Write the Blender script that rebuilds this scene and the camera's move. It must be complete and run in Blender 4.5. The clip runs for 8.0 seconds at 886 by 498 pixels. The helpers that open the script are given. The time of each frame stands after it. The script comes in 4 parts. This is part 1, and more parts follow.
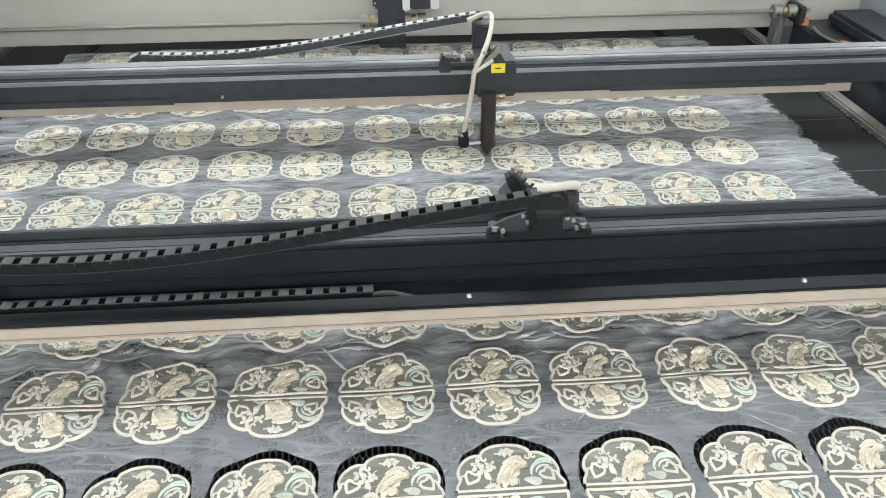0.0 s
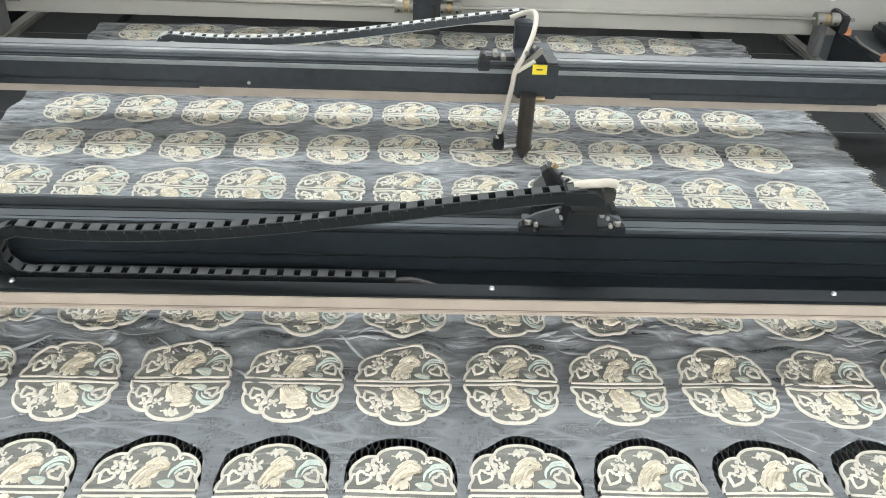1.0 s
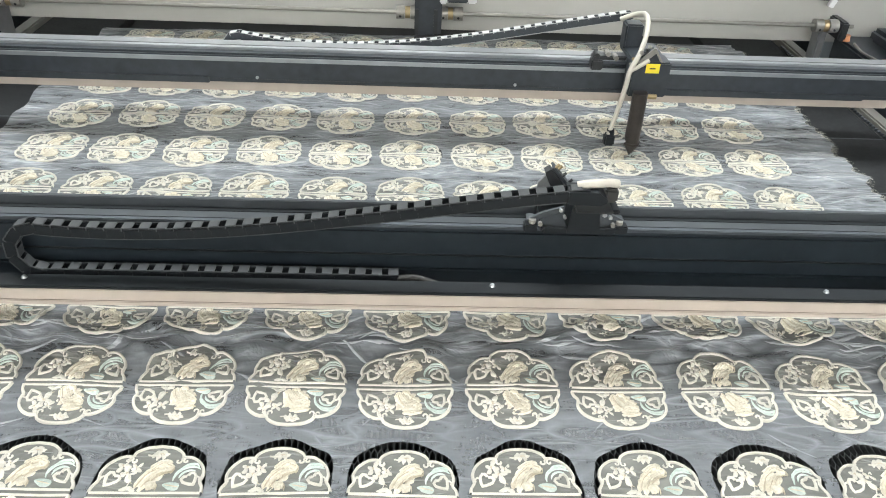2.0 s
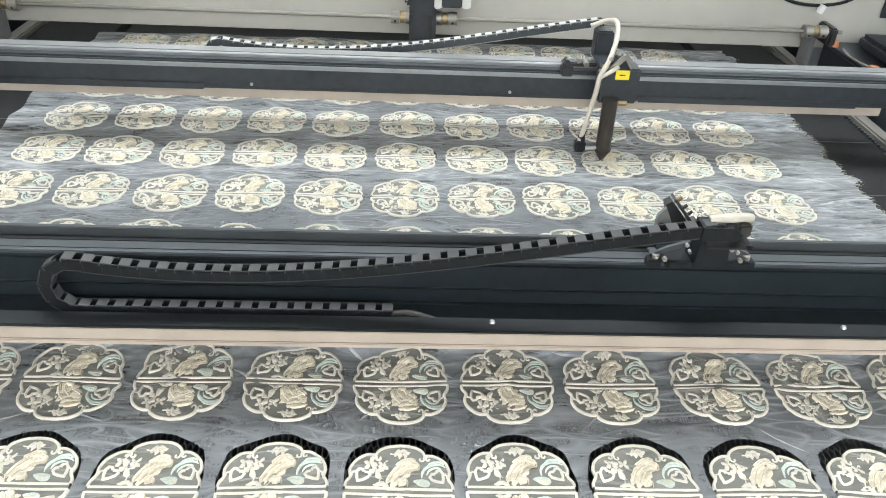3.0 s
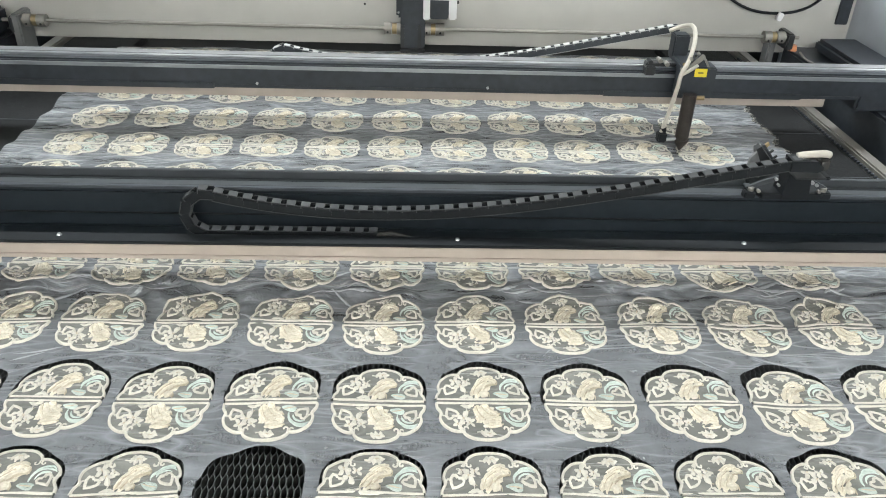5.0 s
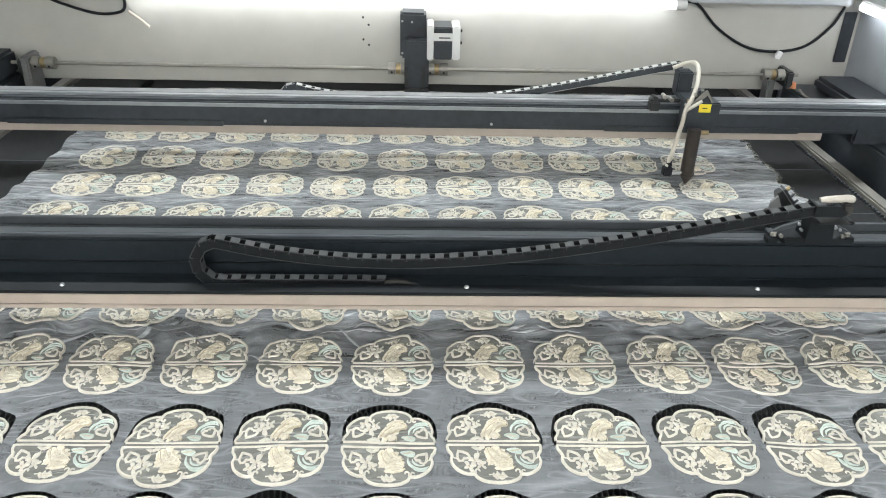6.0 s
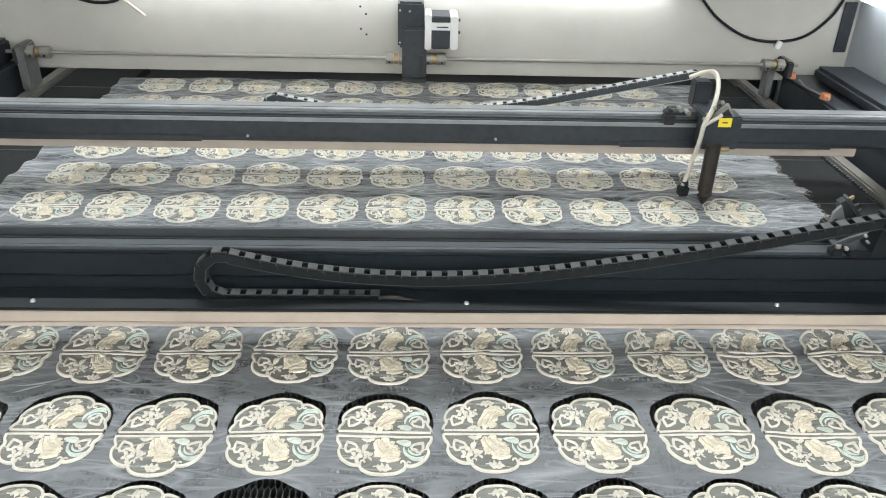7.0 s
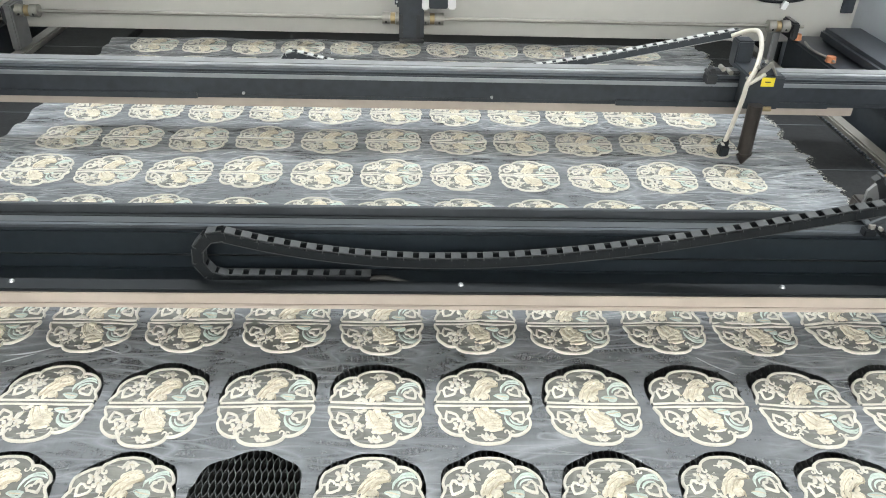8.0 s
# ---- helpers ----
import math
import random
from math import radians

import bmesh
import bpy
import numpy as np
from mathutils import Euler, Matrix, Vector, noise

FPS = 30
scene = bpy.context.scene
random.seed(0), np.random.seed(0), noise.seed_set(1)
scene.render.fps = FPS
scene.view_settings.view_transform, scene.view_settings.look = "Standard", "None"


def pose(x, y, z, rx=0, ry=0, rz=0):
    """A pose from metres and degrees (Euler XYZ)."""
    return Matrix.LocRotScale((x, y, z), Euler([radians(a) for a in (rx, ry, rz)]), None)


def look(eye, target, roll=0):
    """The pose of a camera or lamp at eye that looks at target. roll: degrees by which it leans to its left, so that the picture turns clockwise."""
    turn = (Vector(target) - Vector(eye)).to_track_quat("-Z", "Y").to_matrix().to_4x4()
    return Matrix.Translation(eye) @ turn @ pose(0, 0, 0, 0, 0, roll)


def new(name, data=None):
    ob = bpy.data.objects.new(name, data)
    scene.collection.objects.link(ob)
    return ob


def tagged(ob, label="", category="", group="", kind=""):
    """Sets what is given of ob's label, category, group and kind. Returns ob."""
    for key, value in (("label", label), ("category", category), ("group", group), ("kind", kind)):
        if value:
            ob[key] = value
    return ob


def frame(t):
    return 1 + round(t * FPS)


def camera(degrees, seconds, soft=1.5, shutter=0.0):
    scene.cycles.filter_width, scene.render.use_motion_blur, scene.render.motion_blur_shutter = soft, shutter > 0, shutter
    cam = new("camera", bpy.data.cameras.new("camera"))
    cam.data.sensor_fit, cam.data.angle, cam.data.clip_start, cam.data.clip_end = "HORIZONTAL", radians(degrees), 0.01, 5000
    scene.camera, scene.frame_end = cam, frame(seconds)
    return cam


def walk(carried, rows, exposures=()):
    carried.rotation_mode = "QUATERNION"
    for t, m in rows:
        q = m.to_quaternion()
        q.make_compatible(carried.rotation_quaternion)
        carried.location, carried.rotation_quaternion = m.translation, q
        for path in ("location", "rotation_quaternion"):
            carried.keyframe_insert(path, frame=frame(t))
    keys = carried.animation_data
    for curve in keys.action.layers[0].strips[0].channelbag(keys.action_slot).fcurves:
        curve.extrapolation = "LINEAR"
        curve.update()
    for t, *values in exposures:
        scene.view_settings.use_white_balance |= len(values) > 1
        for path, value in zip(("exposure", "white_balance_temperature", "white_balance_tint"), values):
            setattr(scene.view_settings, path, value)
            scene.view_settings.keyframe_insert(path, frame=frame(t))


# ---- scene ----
cam = camera(59.4, 8.0, soft=1.0)

PATH = [
    (0, (0.019, 0.076, 0.684), (0.14, 1.748, -0.406), -0.2),
    (0.2, (0.01, 0.077, 0.677), (0.13, 1.75, -0.404), 0.8),
    (0.5, (0.01, 0.093, 0.682), (0.112, 1.753, -0.428), 2.1),
    (1, (0.008, 0.092, 0.679), (0.088, 1.751, -0.435), 2.6),
    (2.5, (0.005, 0.082, 0.689), (0.088, 1.748, -0.414), 2.8),
    (3, (0.002, 0.068, 0.683), (0.099, 1.742, -0.406), 3.0),
    (3.2, (-0.005, 0.05, 0.662), (0.098, 1.714, -0.394), 3.0),
    (3.3, (-0.001, 0.039, 0.671), (0.104, 1.7, -0.414), 3.0),
    (3.5, (0.016, -0.004, 0.667), (0.111, 1.672, -0.42), 2.8),
    (3.7, (0.052, -0.04, 0.677), (0.126, 1.64, -0.428), 2.4),
    (4, (0.054, -0.092, 0.681), (0.146, 1.592, -0.394), 2.7),
    (4.5, (0.057, -0.117, 0.683), (0.135, 1.586, -0.363), 2.3),
    (5, (0.043, -0.123, 0.686), (0.118, 1.591, -0.342), 2.0),
    (5.2, (0.039, -0.126, 0.69), (0.117, 1.605, -0.31), 1.8),
    (6.3, (0.03, -0.12, 0.694), (0.098, 1.645, -0.245), 1.4),
    (6.5, (0.031, -0.126, 0.693), (0.097, 1.65, -0.24), 1.2),
    (7, (0.034, -0.116, 0.682), (0.111, 1.635, -0.283), 1.7),
    (7.3, (0.047, -0.108, 0.686), (0.114, 1.624, -0.322), 1.7),
    (7.5, (0.042, -0.112, 0.681), (0.125, 1.616, -0.323), 1.9),
    (8, (0.045, -0.095, 0.686), (0.12, 1.603, -0.369), 1.9),
]
walk(cam, [(t, look(eye, target, roll)) for t, eye, target, roll in PATH], [(0, 0.06), (0.5, 0.12), (1, 0.1), (2.5, 0.23), (3, 0.21), (3.5, 0.22), (3.8, 0.08), (4, -0.04), (4.5, -0.06), (5, -0.04), (6.5, -0.04), (7, 0.03), (7.5, 0.05), (8, 0.12)])

# ---- world, lights ----
world = bpy.data.worlds.new("world")
scene.world = world
world.use_nodes = True
world.node_tree.nodes["Background"].inputs[0].default_value = (0.95, 0.98, 0.98, 1)
world.node_tree.nodes["Background"].inputs[1].default_value = 1.5


def area_lamp(name, m, sx, sy, watts, colour):
    d = bpy.data.lights.new(name, "AREA")
    d.shape, d.size, d.size_y, d.energy, d.color = "RECTANGLE", sx, sy, watts, colour
    ob = new(name, d)
    ob.matrix_world = m
    return ob


# workshop tubes in a row high over the rear of the machine; tilted fill lamp added behind the operator, no source seen
area_lamp("key_fill_light", pose(0.0, 2.5, 3.1), 4.6, 0.9, 170, (0.93, 0.985, 1.0))
area_lamp("key_fill_light", pose(0.0, -3.3, 2.7, -28), 5.0, 1.0, 462, (0.98, 0.985, 0.985))

# ---- materials ----
def mat(name, colour, rough=0.5, metal=0.0, var=0.25, scale=40.0, bump=0.0, bump_scale=200.0, spec=0.5, emit=None, power=0.0, second=None, mid=6.0, island=0.0):
    m = bpy.data.materials.new(name)
    m.use_nodes = True
    nt = m.node_tree
    b = nt.nodes["Principled BSDF"]
    b.inputs["Roughness"].default_value = rough
    b.inputs["Metallic"].default_value = metal
    b.inputs["Specular IOR Level"].default_value = spec
    co = nt.nodes.new("ShaderNodeTexCoord")
    n1, n2 = nt.nodes.new("ShaderNodeTexNoise"), nt.nodes.new("ShaderNodeTexNoise")
    n1.inputs["Scale"].default_value, n2.inputs["Scale"].default_value = scale, mid
    n1.inputs["Detail"].default_value = 6
    n2.inputs["Detail"].default_value = 4
    add = nt.nodes.new("ShaderNodeMath")
    add.operation = "ADD"
    for n in (n1, n2):
        nt.links.new(co.outputs["Object"], n.inputs["Vector"])
    nt.links.new(n1.outputs["Fac"], add.inputs[0])
    nt.links.new(n2.outputs["Fac"], add.inputs[1])
    half = nt.nodes.new("ShaderNodeMath")
    half.operation = "MULTIPLY"
    half.inputs[1].default_value = 0.5
    nt.links.new(add.outputs[0], half.inputs[0])
    ramp = nt.nodes.new("ShaderNodeValToRGB")
    lo = [c * (1 - var) for c in colour]
    hi = [min(1, c * (1 + var)) for c in (second or colour)]
    ramp.color_ramp.elements[0].position, ramp.color_ramp.elements[1].position = 0.32, 0.68
    ramp.color_ramp.elements[0].color, ramp.color_ramp.elements[1].color = (*lo, 1), (*hi, 1)
    nt.links.new(half.outputs[0], ramp.inputs["Fac"])
    nt.links.new(ramp.outputs["Color"], b.inputs["Base Color"])
    if island:
        geo, tone, hs = nt.nodes.new("ShaderNodeNewGeometry"), nt.nodes.new("ShaderNodeMapRange"), nt.nodes.new("ShaderNodeHueSaturation")
        tone.inputs["To Min"].default_value, tone.inputs["To Max"].default_value = 1 - island, 1.06
        nt.links.new(geo.outputs["Random Per Island"], tone.inputs["Value"])
        nt.links.new(tone.outputs["Result"], hs.inputs["Value"])
        nt.links.new(ramp.outputs["Color"], hs.inputs["Color"])
        nt.links.new(hs.outputs["Color"], b.inputs["Base Color"])
    if bump:
        n3, bp = nt.nodes.new("ShaderNodeTexNoise"), nt.nodes.new("ShaderNodeBump")
        n3.inputs["Scale"].default_value = bump_scale
        n3.inputs["Detail"].default_value = 5
        bp.inputs["Strength"].default_value, bp.inputs["Distance"].default_value = bump, 0.002
        nt.links.new(co.outputs["Object"], n3.inputs["Vector"])
        nt.links.new(n3.outputs["Fac"], bp.inputs["Height"])
        nt.links.new(bp.outputs["Normal"], b.inputs["Normal"])
    if emit:
        b.inputs["Emission Color"].default_value = (*emit, 1)
        b.inputs["Emission Strength"].default_value = power
    return m


BLACK = mat("black_paint", (0.03, 0.036, 0.044), 0.42, var=0.35, scale=60, bump=0.05, bump_scale=900)
BEAM = mat("black_gloss_paint", (0.013, 0.018, 0.023), 0.4, var=0.3, scale=60, bump=0.05, bump_scale=900, spec=0.3)
CHAIN = mat("chain_plastic", (0.009, 0.011, 0.013), 0.55, var=0.3, scale=120, spec=0.25)
CHAIN_BAR = mat("chain_bar_plastic", (0.043, 0.046, 0.049), 0.45, var=0.25, scale=150)
DARK = mat("dark_steel", (0.035, 0.037, 0.04), 0.38, 0.3, var=0.3)
RAIL = mat("ground_steel_rail", (0.085, 0.095, 0.108), 0.55, 0.7, var=0.15, scale=25)
BRIGHT = mat("bright_steel_rail", (0.34, 0.36, 0.38), 0.42, 0.8, var=0.2, scale=25)
STEEL = mat("zinc_steel", (0.5, 0.51, 0.52), 0.35, 0.9, var=0.25, scale=80)
BRASS = mat("dull_brass", (0.36, 0.28, 0.16), 0.45, 0.7, var=0.2)
BEIGE = mat("beige_enamel", (0.43, 0.425, 0.395), 0.5, var=0.06, scale=14, bump=0.04, bump_scale=500, mid=2)
STRIP = mat("beige_strip_paint", (0.43, 0.37, 0.32), 0.55, var=0.12, scale=30, mid=3)
GREY_WALL = mat("grey_enamel", (0.4, 0.43, 0.465), 0.45, var=0.08, scale=14, bump=0.04, bump_scale=500, mid=2)
HOSE = mat("white_hose_plastic", (0.53, 0.495, 0.435), 0.4, var=0.1, scale=90)
CABLE = mat("grey_cable_sheath", (0.3, 0.29, 0.27), 0.5, var=0.2, scale=90)
TAIL = mat("dark_cable_sheath", (0.034, 0.033, 0.031), 0.7, var=0.2, scale=90)
YELLOW = mat("yellow_sticker", (0.85, 0.68, 0.04), 0.5, var=0.08)
INK = mat("black_ink", (0.02, 0.02, 0.02), 0.6)
ORANGE = mat("orange_plastic", (0.6, 0.24, 0.11), 0.45, var=0.15)
WHITE = mat("white_metal_paint", (0.75, 0.76, 0.76), 0.4, var=0.06)
ALLOY = mat("dull_aluminium", (0.3, 0.29, 0.265), 0.5, 0.5, var=0.1, scale=60)
COVER = mat("grey_cover_steel", (0.055, 0.062, 0.07), 0.45, 0.2, var=0.2, scale=25)
PLATE = mat("grey_cast_plate", (0.2, 0.205, 0.21), 0.5, 0.2, var=0.15, scale=40)
RUBBER = mat("black_rubber", (0.01, 0.0125, 0.015), 0.55, var=0.3, spec=0.25)
NOZZLE = mat("brown_black_anodised", (0.05, 0.042, 0.038), 0.38, 0.4, var=0.35, scale=50)
CELL = mat("black_honeycomb_foil", (0.062, 0.066, 0.066), 0.5, 0.2, var=0.4, scale=30)
BEDBLACK = mat("black_bed_base", (0.012, 0.012, 0.013), 0.8, var=0.3)
CREAM = mat("cream_thread", (0.67, 0.64, 0.565), 0.75, var=0.14, scale=500, bump=0.7, bump_scale=900, spec=0.25, mid=60, island=0.12)
PETAL = mat("ivory_thread", (0.72, 0.645, 0.49), 0.7, var=0.16, scale=400, bump=0.7, bump_scale=800, spec=0.3, second=(0.84, 0.79, 0.68), mid=70, island=0.24)
LEAF = mat("pale_green_thread", (0.5, 0.6, 0.55), 0.7, var=0.14, scale=400, bump=0.7, bump_scale=800, spec=0.3, second=(0.64, 0.7, 0.64), mid=70, island=0.2)
SHADE = mat("tan_thread_and_shade", (0.55, 0.485, 0.37), 0.75, var=0.2, scale=400, bump=0.6, bump_scale=800, spec=0.2, mid=70)
RAIL_PAINT = mat("dull_beige_rail_paint", (0.2, 0.19, 0.17), 0.5, var=0.15, scale=30, mid=4)
# rear chain: haze and glancing tube light are put into both colours
CHAIN_HAZED = mat("hazed_dark_chain_plastic", (0.04, 0.048, 0.056), 0.6, var=0.3, scale=120)
CHAIN_LIT = mat("tube_lit_chain_plastic", (0.42, 0.43, 0.425), 0.5, var=0.25, scale=120)
TUBE = mat("lit_tube", (0.9, 0.9, 0.9), 0.5, emit=(0.95, 0.98, 1.0), power=9.5)
FLOOR = mat("workshop_floor_paint", (0.3, 0.31, 0.31), 0.5, var=0.15, scale=8)
PLASTER = mat("workshop_plaster", (0.72, 0.72, 0.7), 0.8, var=0.05, scale=8)


def cloth(name, cover, colour):
    """Sheer woven gauze: partly open, denser along its creases, with fold highlights in its colour."""
    m = bpy.data.materials.new(name)
    m.use_nodes = True
    nt = m.node_tree
    b, out = nt.nodes["Principled BSDF"], nt.nodes["Material Output"]
    b.inputs["Base Color"].default_value = (*colour, 1)
    b.inputs["Roughness"].default_value = 0.55
    b.inputs["Specular IOR Level"].default_value = 0.3
    b.inputs["Sheen Weight"].default_value = 0.7
    b.inputs["Sheen Roughness"].default_value = 0.35
    tr, mix = nt.nodes.new("ShaderNodeBsdfTransparent"), nt.nodes.new("ShaderNodeMixShader")
    co = nt.nodes.new("ShaderNodeTexCoord")

    def math_node(op, a, b=None, clamp=False):
        q = nt.nodes.new("ShaderNodeMath")
        q.operation, q.use_clamp = op, clamp
        for i, v in enumerate((a, b)):
            if isinstance(v, (int, float)):
                q.inputs[i].default_value = v
            elif v is not None:
                nt.links.new(v, q.inputs[i])
        return q.outputs[0]

    def noise_of(scale, detail, distortion, stretch, turn=0.0):
        mp, q = nt.nodes.new("ShaderNodeMapping"), nt.nodes.new("ShaderNodeTexNoise")
        mp.inputs["Scale"].default_value, mp.inputs["Rotation"].default_value = stretch, (0, 0, radians(turn))
        nt.links.new(co.outputs["Object"], mp.inputs["Vector"])
        nt.links.new(mp.outputs["Vector"], q.inputs["Vector"])
        q.inputs["Scale"].default_value, q.inputs["Detail"].default_value, q.inputs["Distortion"].default_value = scale, detail, distortion
        return q.outputs["Fac"]

    def crease(scale, thick, stretch, turn):
        """Thin branching lines where the cloth is folded on itself."""
        line = math_node("ABSOLUTE", math_node("SUBTRACT", noise_of(scale, 0.6, 0.25, stretch, turn), 0.5))
        return math_node("SUBTRACT", 1.0, math_node("DIVIDE", line, thick, True), True)
    big = math_node("MAXIMUM", crease(9, 0.03, (0.5, 1.8, 1), 24), crease(10, 0.03, (0.5, 1.9, 1), -28))
    small = math_node("MAXIMUM", crease(20, 0.035, (0.45, 1.9, 1), 42), crease(18, 0.035, (0.5, 1.9, 1), -8))
    where = math_node("MULTIPLY", math_node("SUBTRACT", noise_of(6, 2, 0.4, (1, 1, 1)), 0.36, True), 4.5, True)
    lines = math_node("MULTIPLY", math_node("MAXIMUM", big, math_node("MULTIPLY", small, 0.7)), where)
    xyz = nt.nodes.new("ShaderNodeSeparateXYZ")
    nt.links.new(co.outputs["Object"], xyz.inputs[0])

    def band(axis, middle, half):
        off = math_node("ABSOLUTE", math_node("SUBTRACT", xyz.outputs[axis], middle))
        return math_node("SUBTRACT", 1.0, math_node("DIVIDE", off, half, True), True)
    # gathered folds: across the bed, along the seam of the feed, and along the loose edges
    zone = math_node("MAXIMUM", band(1, 0.895, 0.11), math_node("MULTIPLY", math_node("MAXIMUM", band(0, 0.8, 0.13), band(0, -0.8, 0.11)), 0.9))
    zone = math_node("MAXIMUM", math_node("MAXIMUM", zone, math_node("MULTIPLY", band(1, 1.36, 0.09), 0.7)), 0.06)
    fold_a, fold_b = noise_of(17, 2.5, 0.9, (0.5, 2.6, 1), 9), noise_of(15, 2.5, 0.9, (0.5, 2.4, 1), -14)
    pleat = math_node("MULTIPLY", math_node("MULTIPLY", math_node("SUBTRACT", math_node("ADD", fold_a, fold_b), 0.86), 1.15), zone)
    soft = noise_of(16, 4, 0.8, (1, 1.4, 1))
    weave = math_node("MULTIPLY", math_node("ADD", noise_of(420, 2, 0.0, (1, 0.16, 1)), noise_of(420, 2, 0.0, (0.2, 1, 1))), 0.5)
    total = math_node("ADD", math_node("MULTIPLY", lines, 0.2), math_node("MULTIPLY", math_node("SUBTRACT", soft, 0.5), 0.26))
    total = math_node("ADD", total, math_node("MULTIPLY", math_node("SUBTRACT", weave, 0.5), 0.16))
    total = math_node("ADD", total, pleat)
    nt.links.new(math_node("ADD", total, cover, True), mix.inputs["Fac"])
    # fold highlights put into the colour: paler along creases and pleats
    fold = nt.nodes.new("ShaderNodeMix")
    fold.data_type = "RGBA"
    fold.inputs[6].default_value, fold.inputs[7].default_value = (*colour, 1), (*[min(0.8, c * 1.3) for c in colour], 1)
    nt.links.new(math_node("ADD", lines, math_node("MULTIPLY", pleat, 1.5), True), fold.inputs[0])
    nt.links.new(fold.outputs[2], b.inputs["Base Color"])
    bp = nt.nodes.new("ShaderNodeBump")
    bp.inputs["Strength"].default_value, bp.inputs["Distance"].default_value = 0.7, 0.01
    ripple = math_node("MULTIPLY", noise_of(24, 2, 0.4, (0.5, 1.6, 1), 18), 1.2)
    nt.links.new(math_node("ADD", math_node("ADD", math_node("ADD", soft, ripple), math_node("MULTIPLY", pleat, 1.5)), math_node("MULTIPLY", lines, 0.35)), bp.inputs["Height"])
    nt.links.new(bp.outputs["Normal"], b.inputs["Normal"])
    nt.links.new(tr.outputs[0], mix.inputs[1])
    nt.links.new(b.outputs[0], mix.inputs[2])
    nt.links.new(mix.outputs[0], out.inputs["Surface"])
    return m


GAUZE = cloth("sheer_gauze", 0.5, (0.285, 0.302, 0.322))
FOLD_LIT = cloth("gauze_fold_lit", 0.6, (0.42, 0.44, 0.46))
BACKING = cloth("gauze_backing", 0.85, (0.175, 0.175, 0.158))


# ---- mesh helpers ----
def mesh_of(name, verts, faces, mats=(), ids=None, smooth=False):
    me = bpy.data.meshes.new(name)
    me.from_pydata([tuple(v) for v in verts], [], faces)
    for m in mats:
        me.materials.append(m)
    if ids is not None:
        me.polygons.foreach_set("material_index", ids)
    if smooth:
        me.polygons.foreach_set("use_smooth", [True] * len(faces))
    me.update()
    return me


def part(name, bm, material, parent=None, label="", m=None):
    me = bpy.data.meshes.new(name)
    bm.normal_update()
    bm.to_mesh(me)
    bm.free()
    me.materials.append(material)
    ob = new(name, me)
    if parent:
        ob.parent = parent
    if m is not None:
        ob.matrix_basis = m
    if label:
        tagged(ob, label)
    return ob


def box(bm, x0, x1, y0, y1, z0, z1, bevel=0.0, turn=None):
    before = set(bm.verts)
    r = bmesh.ops.create_cube(bm, size=1)
    for v in r["verts"]:
        v.co = Vector((x0 + (v.co.x + 0.5) * (x1 - x0), y0 + (v.co.y + 0.5) * (y1 - y0), z0 + (v.co.z + 0.5) * (z1 - z0)))
    if bevel:
        es = [e for e in bm.edges if e.verts[0] in r["verts"] or e.verts[1] in r["verts"]]
        bmesh.ops.bevel(bm, geom=es, offset=bevel, segments=2, affect="EDGES")
    made = [v for v in bm.verts if v not in before]
    if turn is not None:
        bmesh.ops.transform(bm, matrix=turn, verts=made)
    return bm


def rod(bm, a, b, r0, r1=None, n=14):
    a, b = Vector(a), Vector(b)
    d = b - a
    m = Matrix.Translation((a + b) / 2) @ d.to_track_quat("Z", "Y").to_matrix().to_4x4()
    bmesh.ops.create_cone(bm, cap_ends=True, segments=n, radius1=r0, radius2=r0 if r1 is None else r1, depth=d.length, matrix=m)
    return bm


def catmull(pts, n):
    pts = [Vector(p) for p in pts]
    out = []
    for i in range(len(pts) - 1):
        p0, p1, p2, p3 = pts[max(i - 1, 0)], pts[i], pts[i + 1], pts[min(i + 2, len(pts) - 1)]
        for k in range(n):
            t = k / n
            out.append(0.5 * (2 * p1 + (p2 - p0) * t + (2 * p0 - 5 * p1 + 4 * p2 - p3) * t * t + (3 * p1 - p0 - 3 * p2 + p3) * t ** 3))
    out.append(pts[-1])
    return out


def pipe(bm, pts, r, n=10, steps=6):
    """A bent round tube through the points, with closed ends."""
    line = catmull(pts, steps)
    rings = []
    for i, p in enumerate(line):
        d = (line[min(i + 1, len(line) - 1)] - line[max(i - 1, 0)]).normalized()
        u = d.orthogonal().normalized() if not rings else (side - d * side.dot(d)).normalized()
        side, w = u, d.cross(u)
        rings.append([bm.verts.new(p + r * (math.cos(2 * math.pi * k / n) * u + math.sin(2 * math.pi * k / n) * w)) for k in range(n)])
    for a, b in zip(rings, rings[1:]):
        for k in range(n):
            bm.faces.new((a[k], a[(k + 1) % n], b[(k + 1) % n], b[k])).smooth = True
    bm.faces.new(rings[0][::-1])
    bm.faces.new(rings[-1])
    return bm


def thing(name, label, category, group="", kind=""):
    return tagged(new(name), label, category, group, kind)


def plain(name, boxes, material, label, kind="structure", category="", bevel=0.003):
    bm = bmesh.new()
    for b in boxes:
        box(bm, *b, bevel=bevel)
    return tagged(part(name, bm, material), label, category, kind=kind)


